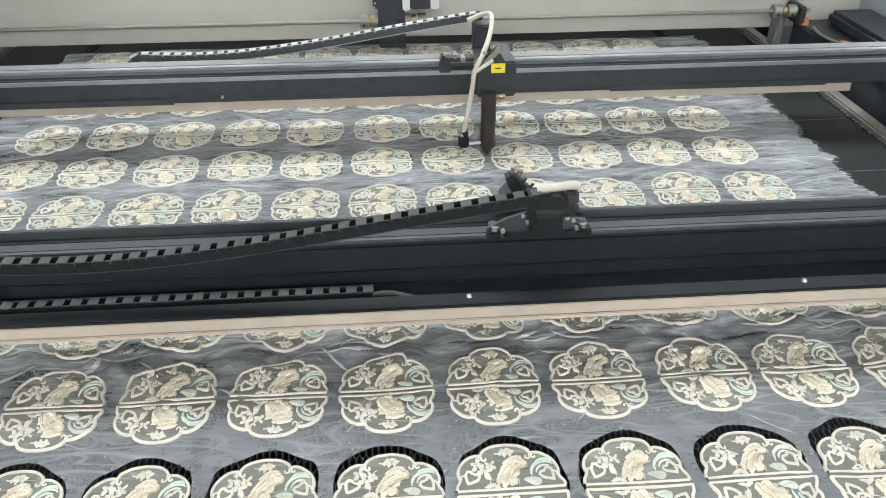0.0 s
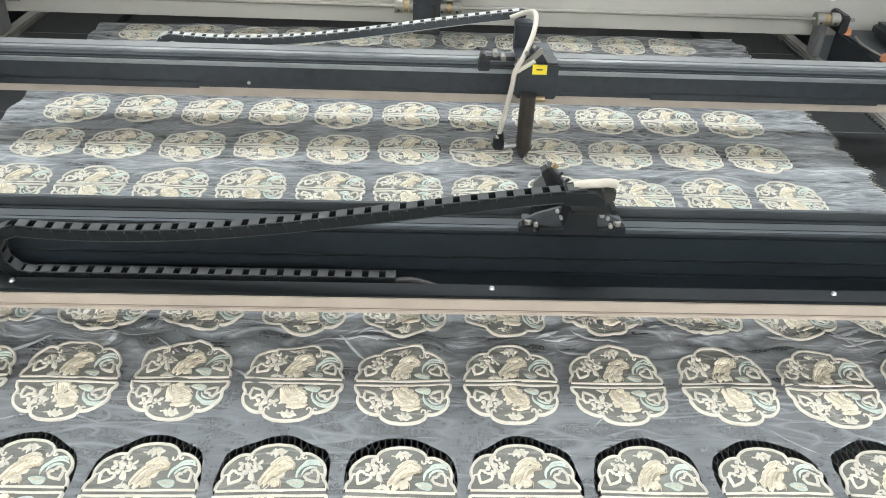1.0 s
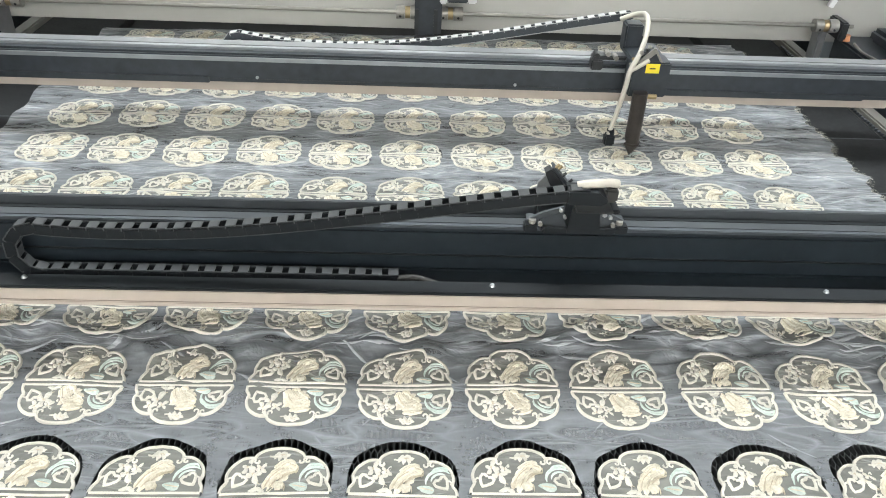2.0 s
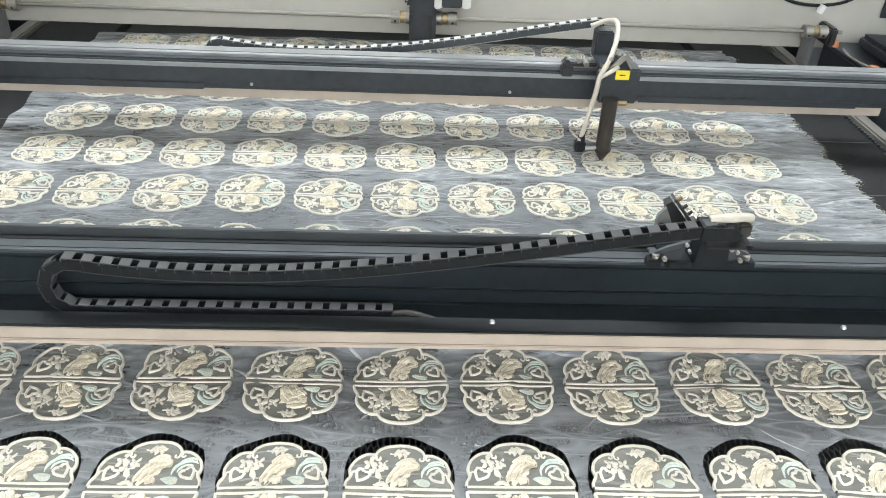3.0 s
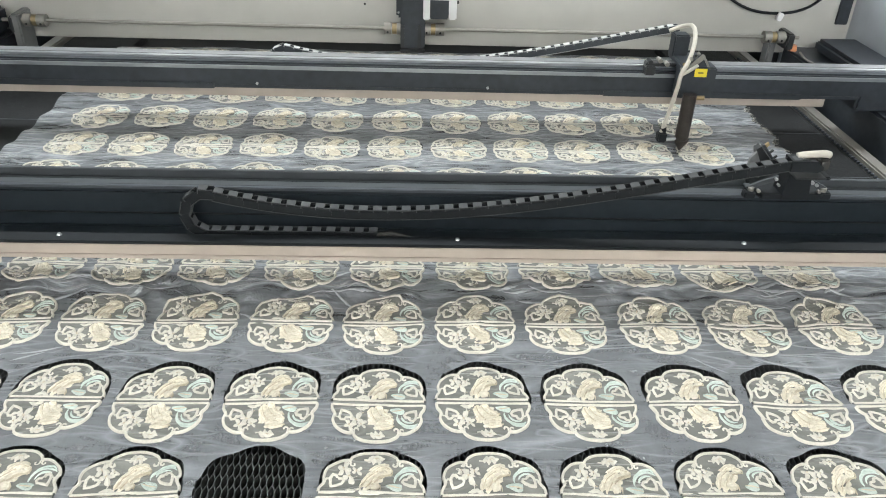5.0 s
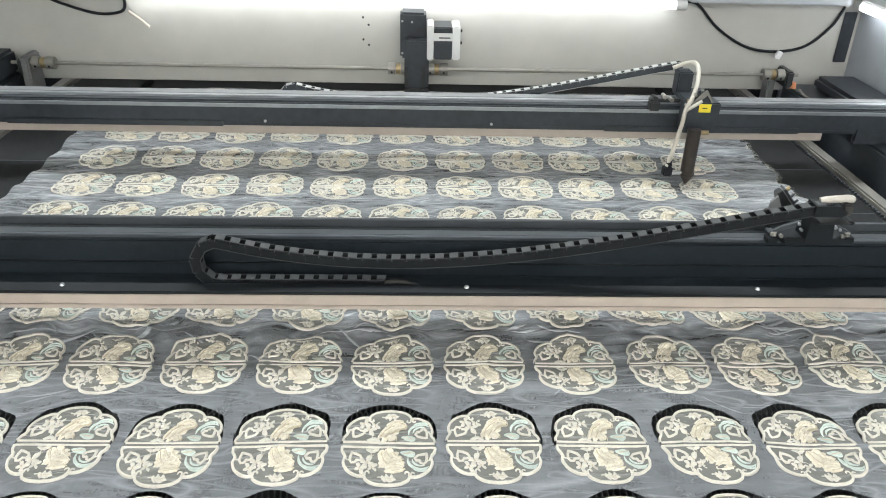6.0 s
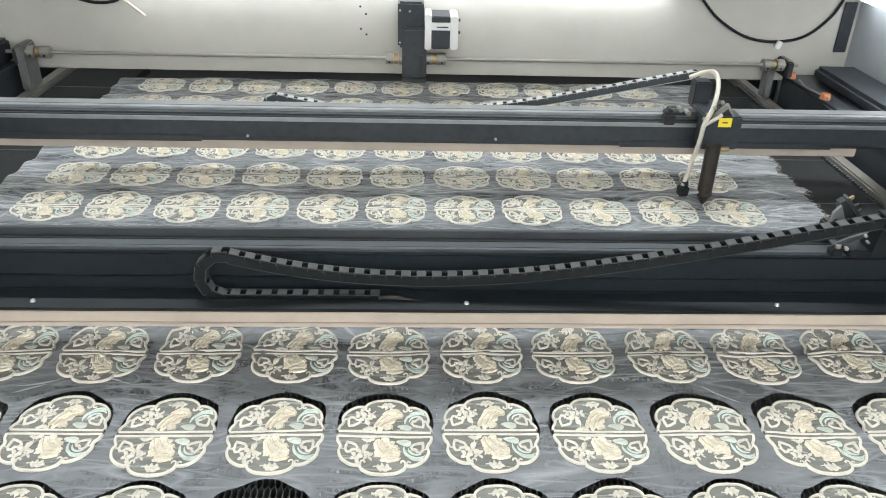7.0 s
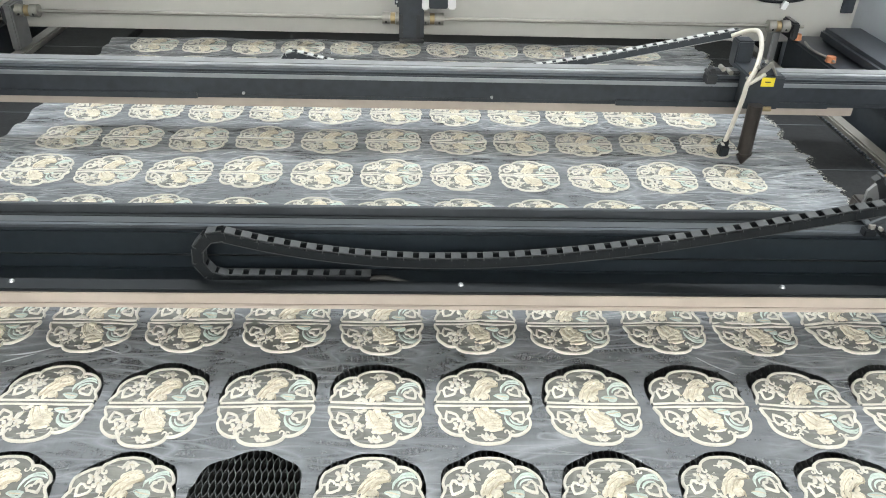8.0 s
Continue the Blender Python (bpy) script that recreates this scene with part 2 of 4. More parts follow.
# ---- workshop round the machine ----
plain("floor", [(-4, 4, -4, 5, -0.93, -0.83)], FLOOR, "grey painted workshop floor", bevel=0)
plain("wall_north", [(-4, 4, 5, 5.1, -0.83, 3.3)], PLASTER, "plain white workshop wall", bevel=0)
plain("wall_south", [(-4, 4, -4.1, -4, -0.83, 3.3)], PLASTER, "plain white workshop wall", bevel=0)
plain("wall_east", [(4, 4.1, -4, 5, -0.83, 3.3)], PLASTER, "plain white workshop wall", bevel=0)
plain("wall_west", [(-4.1, -4, -4, 5, -0.83, 3.3)], PLASTER, "plain white workshop wall", bevel=0)
plain("ceiling", [(-4, 4, -4, 5, 3.3, 3.4)], PLASTER, "plain white workshop ceiling", bevel=0)

# ---- the machine's body ----
XR, XL, YB = 1.27, -1.24, 2.06
cabinet = thing("laser_cutter_cabinet", "large laser cutter cabinet with beige back panel and black sides", "laser cutter")
def cab(name, boxes, material, label="", bevel=0.003):
    bm = bmesh.new()
    for b in boxes:
        box(bm, *b, bevel=bevel)
    return part(name, bm, material, cabinet, label)
cab("back_panel", [(XL, XR, YB, YB + 0.02, 0.05, 0.5)], BEIGE, "beige enamelled steel back panel")
for x in (0.76, -1.2):
    cab("lamp_ledge", [(x, x + 0.44, YB - 0.07, YB, 0.304, 0.44)], GREY_WALL, "grey steel ledge over the back panel")
cab("side_panel", [(XR, XR + 0.02, -0.4, YB + 0.4, -0.8, 0.5)], GREY_WALL, "grey enamelled side panel")
cab("side_panel", [(XL - 0.02, XL, -0.4, YB + 0.4, -0.8, 0.5)], GREY_WALL, "grey enamelled side panel")
# added out of view: keeps the rear ceiling lamp off the far rows
cab("shade_board", [(XL, XR, 1.85, YB + 0.4, 0.5, 0.52)], GREY_WALL, "unseen grey board added to shade the rear of the bed")
cab("rear_panel", [(XL, XR, YB + 0.38, YB + 0.4, -0.8, 0.05)], BLACK)
cab("front_panel", [(XL, XR, -0.42, -0.4, -0.8, -0.02)], BEIGE)
cab("side_housing", [(1.085, XR - 0.003, -0.4, 2.04, -0.05, 0.075)], BLACK, "black side housing of the drive rail", 0.006)
cab("side_housing", [(XL + 0.003, -1.05, -0.4, 2.04, -0.05, 0.075)], BLACK, "black side housing of the drive rail", 0.006)
cab("housing_cover", [(1.15, XR - 0.003, 0.2, 2.0, 0.078, 0.112)], BLACK, "black steel cover along the housing", 0.01)
cab("edge_rail", [(1.03, 1.062, -0.4, YB + 0.3, -0.02, 0.006)], RAIL_PAINT, "beige edge rail beside the bed", 0.004)
cab("edge_rail", [(-1.035, -1.0, -0.4, YB + 0.3, -0.02, 0.006)], RAIL_PAINT, "beige edge rail beside the bed", 0.004)
cab("corner_post", [(-1.032, -1.01, YB - 0.08, YB - 0.002, 0.008, 0.13)], PLATE, "grey corner post", 0.004)
cab("corner_post", [(1.032, 1.052, YB - 0.045, YB - 0.002, 0.008, 0.094)], PLATE, "grey corner post", 0.004)
cab("belt_cover", [(XL + 0.004, -1.06, 1.72, 2.03, 0.078, 0.142)], BLACK, "black belt cover on the side housing", 0.008)
cab("slot", [(1.222, 1.258, YB - 0.006, YB - 0.001, 0.135, 0.275)], BLACK, "dark slot opening in the back panel", 0.002)
for hx, hz in ((-0.115, 0.235), (-0.1, 0.215), (-0.115, 0.175), (-0.1, 0.16)):
    bm = bmesh.new()
    rod(bm, (hx, YB - 0.001, hz), (hx, YB - 0.003, hz), 0.003)
    part("bolt_hole", bm, INK, cabinet)
bm = bmesh.new()
box(bm, -0.98, 1.02, -0.35, YB + 0.36, -0.06, -0.03)
tagged(part("bed_base", bm, BEDBLACK), "black steel base under the honeycomb bed", kind="structure")


def honeycomb():
    """Open black cells of thin foil, upright walls, one sheet."""
    dx, wall, slant, h0, h1 = 0.0074, 0.0085, 0.0085, -0.026, -0.005
    dy, w = wall + slant, 0.0003
    verts, faces = [], []
    for j in range(int(0.54 / dy)):
        y = 0.23 + j * dy
        for i in range(int(1.62 / dx)):
            x = -0.81 + (i + 0.5 * (j % 2)) * dx
            for ax, ay, bx, by in ((0, 0, 0, wall), (0, wall, dx / 2, dy), (0, wall, -dx / 2, dy)):
                q = math.hypot(bx - ax, by - ay)
                ox, oy = (by - ay) / q * w, -(bx - ax) / q * w
                k = len(verts)
                for z in (h0, h1):
                    verts += [(x + ax - ox, y + ay - oy, z), (x + bx - ox, y + by - oy, z), (x + bx + ox, y + by + oy, z), (x + ax + ox, y + ay + oy, z)]
                faces += [(k, k + 1, k + 5, k + 4), (k + 2, k + 3, k + 7, k + 6), (k + 4, k + 5, k + 6, k + 7)]
    ob = new("honeycomb_bed", mesh_of("honeycomb_bed", verts, faces, (CELL,)))
    return tagged(ob, "black aluminium honeycomb cutting bed", "cutting bed", kind="stuff")


honeycomb()
MAT = mat("dark_slatted_mat", (0.021, 0.022, 0.023), 0.75, var=0.35, scale=120, bump=0.5, bump_scale=300, mid=9, spec=0.15)
plain("bed_edge_mat", [(0.80, 1.012, -0.3, 2.3, -0.029, -0.0035), (-0.99, -0.79, -0.3, 2.3, -0.029, -0.0035)], MAT, "dark ribbed mat along the edges of the bed", bevel=0.001)
bm = bmesh.new()
for yy in np.arange(-0.1, 2.3, 0.24):
    box(bm, 0.872, 1.012, yy, yy + 0.003, -0.012, -0.003)
    box(bm, -0.99, -0.815, yy, yy + 0.003, -0.012, -0.003)
for k in range(150):
    yy = 0.3 + k * 0.0125
    box(bm, 1.014, 1.02, yy, yy + 0.006, -0.004, 0.001)
tagged(part("bed_edge_strip", bm, COVER), "steel seams and toothed edge of the bed", "bed trim", kind="stuff")

# long lit tubes inside the cabinet
def tube(a, b, label):
    ob = thing("tube_lamp", label, "lamp", "tube lamps")
    a, b = Vector(a), Vector(b)
    d = (b - a).normalized()
    part("glowing_tube", rod(bmesh.new(), a, b, 0.013, n=20), TUBE, ob, "glowing white tube")
    part("end_cap", rod(bmesh.new(), a - d * 0.03, a, 0.014), WHITE, ob)
    part("end_cap", rod(bmesh.new(), b, b + d * 0.03, 0.014), WHITE, ob)
    bm = bmesh.new()
    rod(bm, a + Vector((0, 0, 0.02)), b + Vector((0, 0, 0.02)), 0.012, n=8)
    part("holder", bm, WHITE, ob)
tube((-0.74, YB - 0.04, 0.292), (0.73, YB - 0.04, 0.292), "long lit white tube lamp above the back panel")
tube((XR - 0.03, 2.0, 0.3), (XR - 0.03, 0.4, 0.3), "long lit white tube lamp along the side panel")

# drive shaft, motor and couplings
shaft = thing("drive_shaft", "long polished steel drive shaft with clamp couplings", "drive shaft")
SY, SZ = 1.995, 0.112
part("shaft", rod(bmesh.new(), (-1.06, SY, SZ), (1.1, SY, SZ), 0.005, n=16), ALLOY, shaft)
def coupling(x):
    for k, (a, b, mm) in enumerate(((-0.03, -0.01, ALLOY), (-0.008, 0.004, BRASS), (0.006, 0.028, ALLOY))):
        part("coupling", rod(bmesh.new(), (x + a, SY, SZ), (x + b, SY, SZ), 0.0165 if mm is ALLOY else 0.0145, n=24), mm, shaft, "clamp coupling ring")
    for a in (-0.02, 0.017):
        part("clamp_screw", rod(bmesh.new(), (x + a, SY - 0.0166, SZ - 0.006), (x + a, SY - 0.0172, SZ - 0.006), 0.003), INK, shaft)
for x in (-0.972, -0.015, 0.09, 1.03):
    coupling(x)
for x in (-1.03, 1.075):
    bm = bmesh.new()
    box(bm, x - 0.01, x + 0.01, SY - 0.014, SY + 0.06, 0.078, SZ + 0.012, 0.004)
    part("bearing_block", bm, DARK, shaft)
motor = thing("stepper_motor", "black stepper motor with white end plates on a gear bracket", "motor")
bm = bmesh.new()
box(bm, -0.012, 0.058, SY + 0.0, YB - 0.002, 0.14, 0.262, 0.006)
box(bm, 0.0, 0.066, SY - 0.03, YB - 0.002, 0.062, 0.20, 0.006)
part("bracket", bm, BLACK, motor, "black cast bracket with belt cover")
bm = bmesh.new()
for x in (0.004, 0.05):
    box(bm, x - 0.004, x + 0.006, SY - 0.034, SY - 0.03, 0.068, 0.13, 0.001)
box(bm, 0.0, 0.066, SY - 0.045, SY - 0.03, 0.058, 0.068, 0.002)
part("belt_guard", bm, DARK, motor)
bm = bmesh.new()
box(bm, 0.06, 0.078, SY - 0.03, YB - 0.004, 0.143, 0.235, 0.003)
part("front_plate", bm, WHITE, motor)
bm = bmesh.new()
box(bm, 0.078, 0.128, SY - 0.026, YB - 0.004, 0.145, 0.231, 0.003)
part("stator", bm, BLACK, motor)
bm = bmesh.new()
box(bm, 0.128, 0.149, SY - 0.03, YB - 0.004, 0.145, 0.233, 0.003)
part("rear_plate", bm, WHITE, motor)
bm = bmesh.new()
box(bm, 0.078, 0.128, SY - 0.029, SY - 0.0262, 0.196, 0.216)
part("type_plate", bm, WHITE, motor)
bm = bmesh.new()
box(bm, 0.092, 0.122, SY - 0.0305, SY - 0.0292, 0.203, 0.206)
part("print_bar", bm, DARK, motor)
for x, z in ((-0.006, 0.24), (0.02, 0.238), (-0.006, 0.155), (0.014, 0.19)):
    part("screw_head", rod(bmesh.new(), (x, SY + 0.001, z), (x, SY - 0.002, z), 0.003), STEEL, motor)
for x, z in ((0.152, 0.222), (0.152, 0.19)):
    part("screw_head", rod(bmesh.new(), (x - 0.003, SY - 0.02, z), (x + 0.002, SY - 0.02, z), 0.004), INK, motor)

# wires on the back panel
def wire(pts, r, label, clip=None, material=RUBBER):
    ob = tagged(part("hanging_wire", pipe(bmesh.new(), pts, r, 8), material), label, "wire")
    if clip:
        bm = bmesh.new()
        box(bm, -0.008, 0.008, -0.008, 0.004, -0.016, 0.006, 0.002, pose(*clip, 0, 20, 0))
        part("clip", bm, WHITE, ob, "white plastic clip")
wire([(0.745, YB - 0.035, 0.296), (0.8, YB - 0.012, 0.29), (0.87, YB - 0.008, 0.225), (0.96, YB - 0.008, 0.175), (1.05, YB - 0.008, 0.163), (1.13, YB - 0.008, 0.18), (1.19, YB - 0.008, 0.235), (1.215, YB - 0.008, 0.29)], 0.004, "black wire sagging across the back panel", (1.058, YB - 0.012, 0.16))
wire([(-0.75, YB - 0.035, 0.3), (-0.752, YB - 0.008, 0.26), (-0.77, YB - 0.008, 0.238), (-0.84, YB - 0.008, 0.235), (-0.95, YB - 0.008, 0.27), (-0.98, YB - 0.008, 0.3)], 0.004, "black wire hanging at the back panel")
wire([(-0.745, YB - 0.008, 0.24), (-0.72, YB - 0.01, 0.222), (-0.695, YB - 0.01, 0.2)], 0.004, "short white wire end on the back panel", material=HOSE)
wire([(1.095, 1.955, 0.082), (1.09, 1.9, 0.079), (1.1, 1.84, 0.079), (1.1, 1.79, 0.082)], 0.003, "grey wire between two orange plugs", material=CABLE)
for k, (x, y) in enumerate(((1.092, 2.0), (1.1, 1.81), (1.185, 1.64))):
    bm = bmesh.new()
    rod(bm, (x, y, 0.075 if x < 1.15 else 0.11), (x, y, 0.09 if x < 1.15 else 0.126), 0.0135, 0.011, 12)
    ob = tagged(part("orange_plug", bm, ORANGE), "round orange plastic plug on the black housing", "plug", "orange plugs")

# ---- the gauze sheet with its embroidered medallions ----
PITCH, ROW, Y2 = 0.136, 0.158, 0.80
HALF_W, HALF_H, GAP = 0.0588, 0.059, 0.0034
rng = np.random.default_rng(4)


def surf(x, y):
    """Height of the slightly creased cloth."""
    x, y = np.asarray(x, float), np.asarray(y, float)
    z = 0.0011 * np.sin(23 * x + 9 * y + 2 * np.sin(6 * y)) + 0.0009 * np.sin(41 * y - 13 * x + 2 * np.sin(7 * x))
    hump = np.exp(-((y - 0.885 - 0.015 * np.sin(5 * x)) / 0.038) ** 2)
    z = z + hump * (0.0045 + 0.003 * np.sin(19 * x + 14 * np.sin(3 * x)) + 0.002 * np.sin(47 * x + 60 * y))
    z = z + hump * 0.0032 * (np.sin(70 * x + 35 * y + 3 * np.sin(11 * x)) + np.sin(52 * x - 90 * y + 2))
    hump2 = np.exp(-((y - 1.36 - 0.01 * np.sin(4 * x)) / 0.03) ** 2) + np.exp(-((y - 1.68) / 0.03) ** 2)
    z = z + hump2 * (0.003 + 0.0015 * np.sin(15 * x))
    # pinched folds that fan out between the medallions, strongest along the gathered band
    row = np.abs(((y - 0.80 + 0.079) / 0.158) % 1.0 - 0.5) * 2
    gather = np.exp(-((y - 0.875) / 0.055) ** 2)
    calm = 0.34 * np.clip(1.6 * (1 - row) - 0.2, 0, 1) + 0.12
    patch = 0.55 + 0.45 * np.sin(9 * x + 3 * np.sin(7 * y + 2 * x)) * np.sin(11 * y + 2 * np.sin(5 * x))
    f = 0.0
    for kx, ky, wob, amp in ((38, 118, 1.5, 1.0), (-46, 104, 1.9, 0.9), (20, 160, 1.2, 0.6), (-86, 92, 1.4, 0.5)):
        q = np.abs(np.sin(0.5 * (kx * x + ky * y + wob * np.sin(13 * x + 5 * y + kx) + 0.8 * np.sin(31 * x - 17 * y))))
        f = f + amp * (1 - q) ** 3
    z = z + np.maximum(gather, calm) * patch * 0.0075 * f
    edge = np.clip((np.abs(x - 0.02) - 0.66) / 0.15, 0, 1)
    z = z + edge * 0.0035 * np.sin(62 * y + 5 * x + 2.5 * np.sin(9 * y))
    return z + 0.004


def proud(y):
    """How far the stiff embroidery stands off the cloth, more where the cloth is gathered."""
    return 0.0006 + 0.002 * np.exp(-((y - 0.875) / 0.07) ** 2)


def outline_half():
    right = [(1.0, 0.0), (0.985, 0.12), (0.915, 0.245), (0.94, 0.4), (0.875, 0.58), (0.74, 0.71), (0.6, 0.77), (0.47, 0.765)]
    top = [(0.47, 0.765), (0.42, 0.87), (0.25, 0.968), (0.0, 1.0)]
    a = [(p.x, p.y) for p in catmull([(u, v, 0) for u, v in right], 3)]
    b = [(p.x, p.y) for p in catmull([(u, v, 0) for u, v in top], 4)][1:]
    side = a + b
    return side + [(-u, v) for u, v in side[-2::-1]]


OUT = outline_half()


def arc(cx, cy, r, a0, a1, n=8, grow=1.0):
    return [(cx + r * (1 + (grow - 1) * k / n) * math.cos(radians(a0 + (a1 - a0) * k / n)), cy + r * (1 + (grow - 1) * k / n) * math.sin(radians(a0 + (a1 - a0) * k / n))) for k in range(n + 1)]


def heart(cx, cy, s, ang):
    pts = []
    for k in range(15):
        t = 2 * math.pi * k / 14
        u, v = 0.9 * math.sin(t) ** 3, (13 * math.cos(t) - 5 * math.cos(2 * t) - 2 * math.cos(3 * t)) / 15
        c, d = math.cos(radians(ang)), math.sin(radians(ang))
        pts.append((cx + s * (u * c - v * d), cy + s * (u * d + v * c)))
    return pts


def wavy(x, y, l, w, a, k, ruff=0.1, lobes=5):
    """Closed ruffled outline of a petal in a half's space."""
    c, s, pts = math.cos(radians(a)), math.sin(radians(a)), []
    for i in range(16):
        t = 2 * math.pi * i / 16
        r = 1 + ruff * math.sin(lobes * t + 1.9 * k) + 0.5 * ruff * math.sin((lobes + 2) * t + 2.7 * k)
        e, f = 0.5 * l * r * math.cos(t), 0.5 * w * r * math.sin(t) * (1 + 0.25 * math.cos(t))
        pts.append((x + e * c - f * s, y + e * s + f * c))
    return pts


def motif(lower):
    """Strokes (points, width, height, colour) and petals (outline, middle, height, colour) of one half."""
    st = [(OUT, 0.004, 0.0024, 0), ([(0.99, 0.0), (0.5, 0.005), (0.0, 0.0), (-0.5, 0.005), (-0.99, 0.0)], 0.0035, 0.002, 0)]
    pet = []

    def leaf(x, y, l, w, a, h, colour, k=0, ruff=0.08, lobes=5):
        pet.append((wavy(x, y, l, w, a, k, ruff, lobes), (x, y), h, colour))
    for s in (1, -1):
        # scroll pair inside each cusp
        st.append(([(s * u, v) for u, v in [(0.48, 0.76)] + arc(0.405, 0.69, 0.062, 40, -230, 8, 0.35)], 0.003, 0.0016, 0))
        st.append(([(s * u, v) for u, v in [(0.48, 0.76)] + arc(0.54, 0.695, 0.05, 130, 390, 7, 0.35)], 0.003, 0.0015, 0))
        # scrolled heart hanging from the side notch
        hx, hy, ang = (0.72, 0.29, 38) if s > 0 else (-0.7, 0.29, -30)
        st.append((heart(hx, hy, 0.15, ang), 0.0042, 0.0022, 0))
        st.append(([(s * u, v) for u, v in [(0.9, 0.255)] + arc(0.845, 0.3, 0.055, -30, 200, 6, 0.6)], 0.0026, 0.0016, 0))
    # peony: a ruffled ground, folded petals over it, pale ridges with painted tan shade beside them
    if lower:
        leaf(-0.02, 0.34, 0.58, 0.36, -50, 0.0008, 1, 1, 0.1, 6)
        leaf(0.13, 0.5, 0.46, 0.32, -28, 0.0009, 1, 2, 0.12, 6)
        lob = ((-0.14, 0.2, 0.34, 0.2, -75), (0.0, 0.22, 0.34, 0.18, -42), (0.16, 0.34, 0.34, 0.17, -40), (-0.06, 0.42, 0.34, 0.16, -58), (0.1, 0.48, 0.34, 0.14, -32), (0.26, 0.46, 0.2, 0.2, 20), (0.06, 0.61, 0.28, 0.14, -14), (0.24, 0.6, 0.24, 0.12, -6), (0.02, 0.1, 0.2, 0.13, 10), (0.14, 0.17, 0.22, 0.12, -30))
        ridges = (((-0.2, 0.12), (-0.14, 0.34), (-0.02, 0.5)), ((-0.1, 0.1), (0.0, 0.3), (0.14, 0.42)), ((0.06, 0.1), (0.12, 0.24), (0.3, 0.36)), ((0.0, 0.6), (0.12, 0.52), (0.3, 0.56)), ((-0.02, 0.46), (0.1, 0.4), (0.3, 0.46)), ((0.06, 0.68), (0.18, 0.66), (0.34, 0.62)))
    else:
        leaf(-0.02, 0.34, 0.66, 0.32, 42, 0.0008, 1, 3, 0.1, 6)
        leaf(0.15, 0.54, 0.42, 0.3, 20, 0.0009, 1, 4, 0.12, 6)
        lob = ((-0.17, 0.24, 0.34, 0.17, 62), (-0.06, 0.42, 0.38, 0.17, 50), (0.08, 0.6, 0.36, 0.15, 22), (0.05, 0.38, 0.34, 0.13, 42), (0.27, 0.54, 0.2, 0.2, -30), (0.04, 0.15, 0.19, 0.2, 80), (-0.1, 0.12, 0.22, 0.14, 70), (0.17, 0.46, 0.28, 0.12, 30), (0.2, 0.66, 0.22, 0.1, -10), (0.13, 0.3, 0.2, 0.1, 35))
        ridges = (((-0.24, 0.14), (-0.14, 0.38), (0.06, 0.56)), ((-0.14, 0.14), (-0.02, 0.34), (0.16, 0.46)), ((-0.06, 0.5), (0.1, 0.64), (0.3, 0.62)), ((0.0, 0.28), (0.14, 0.42), (0.34, 0.48)), ((0.02, 0.22), (0.12, 0.2), (0.12, 0.08)), ((0.2, 0.62), (0.34, 0.56), (0.3, 0.44)))
    for k, (x, y, l, w, a) in enumerate(lob):
        leaf(x, y, l, w, a, 0.0014 + 0.0009 * (k % 3), 1, k + 5, 0.1, 5)
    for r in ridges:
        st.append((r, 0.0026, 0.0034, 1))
        # tan stroke offset from the ridge stands in for shade between petals
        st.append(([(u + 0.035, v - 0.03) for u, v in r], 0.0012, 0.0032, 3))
    # large pale leaf and the two tapering crescents above it
    leaf(0.42, 0.15, 0.38, 0.19, (-12 if not lower else 12), 0.0013, 2, 6, 0.05, 3)
    st.append(([(0.3, 0.17), (0.42, 0.15), (0.56, 0.12)], 0.0018, 0.002, 3))
    st.append((arc(0.69, 0.3, 0.27, 192, 48, 9), 0.0058, 0.0015, 2))
    st.append((arc(0.7, 0.3, 0.185, 178, 62, 8), 0.004, 0.0014, 2))
    st.append(([(0.5, 0.5), (0.6, 0.6), (0.76, 0.62), (0.84, 0.55)], 0.0034, 0.002, 2))
    # white blossoms on a twig
    for x, y, r, k0 in ((-0.45, 0.41, 0.1, 0), (-0.33, 0.54, 0.062, 1), (-0.58, 0.57, 0.08, 2)):
        for k in range(4):
            a = 20 + 90 * k + 25 * k0
            q = r * (1 + 0.3 * math.sin(2.4 * k + k0))
            leaf(x + q * math.cos(radians(a)), y + 0.85 * q * math.sin(radians(a)), q * 2.0, r * 1.15, a, 0.001 + 0.0004 * k, 0, k, 0.12, 3)
        leaf(x, y, r * 0.7, r * 0.6, 0, 0.0022, 3, 1)
    st.append(([(-0.4, 0.4), (-0.35, 0.28), (-0.38, 0.1)], 0.0014, 0.0012, 0))
    st.append(([(-0.45, 0.38), (-0.4, 0.28), (-0.3, 0.2)], 0.0014, 0.0012, 3))
    leaf(-0.38, 0.09, 0.26, 0.1, 16, 0.0013, 0, 3)
    leaf(-0.27, 0.07, 0.17, 0.09, -20, 0.0017, 0, 4)
    # rosette under the top lobe
    for k in range(6):
        a = 60 * k + 15
        leaf(0.02 + 0.1 * math.cos(radians(a)), 0.825 + 0.052 * math.sin(radians(a)), 0.17, 0.095, a * 0.35 - 10, 0.0012 + 0.0003 * (k % 2), 0, k, 0.14, 4)
    st.append(([(-0.2, 0.8), (-0.08, 0.79), (0.0, 0.815)], 0.0014, 0.002, 0))
    st.append(([(0.0, 0.83), (0.06, 0.84), (0.1, 0.82)], 0.0014, 0.002, 3))
    return st, pet


MOTIF = (motif(False), motif(True))


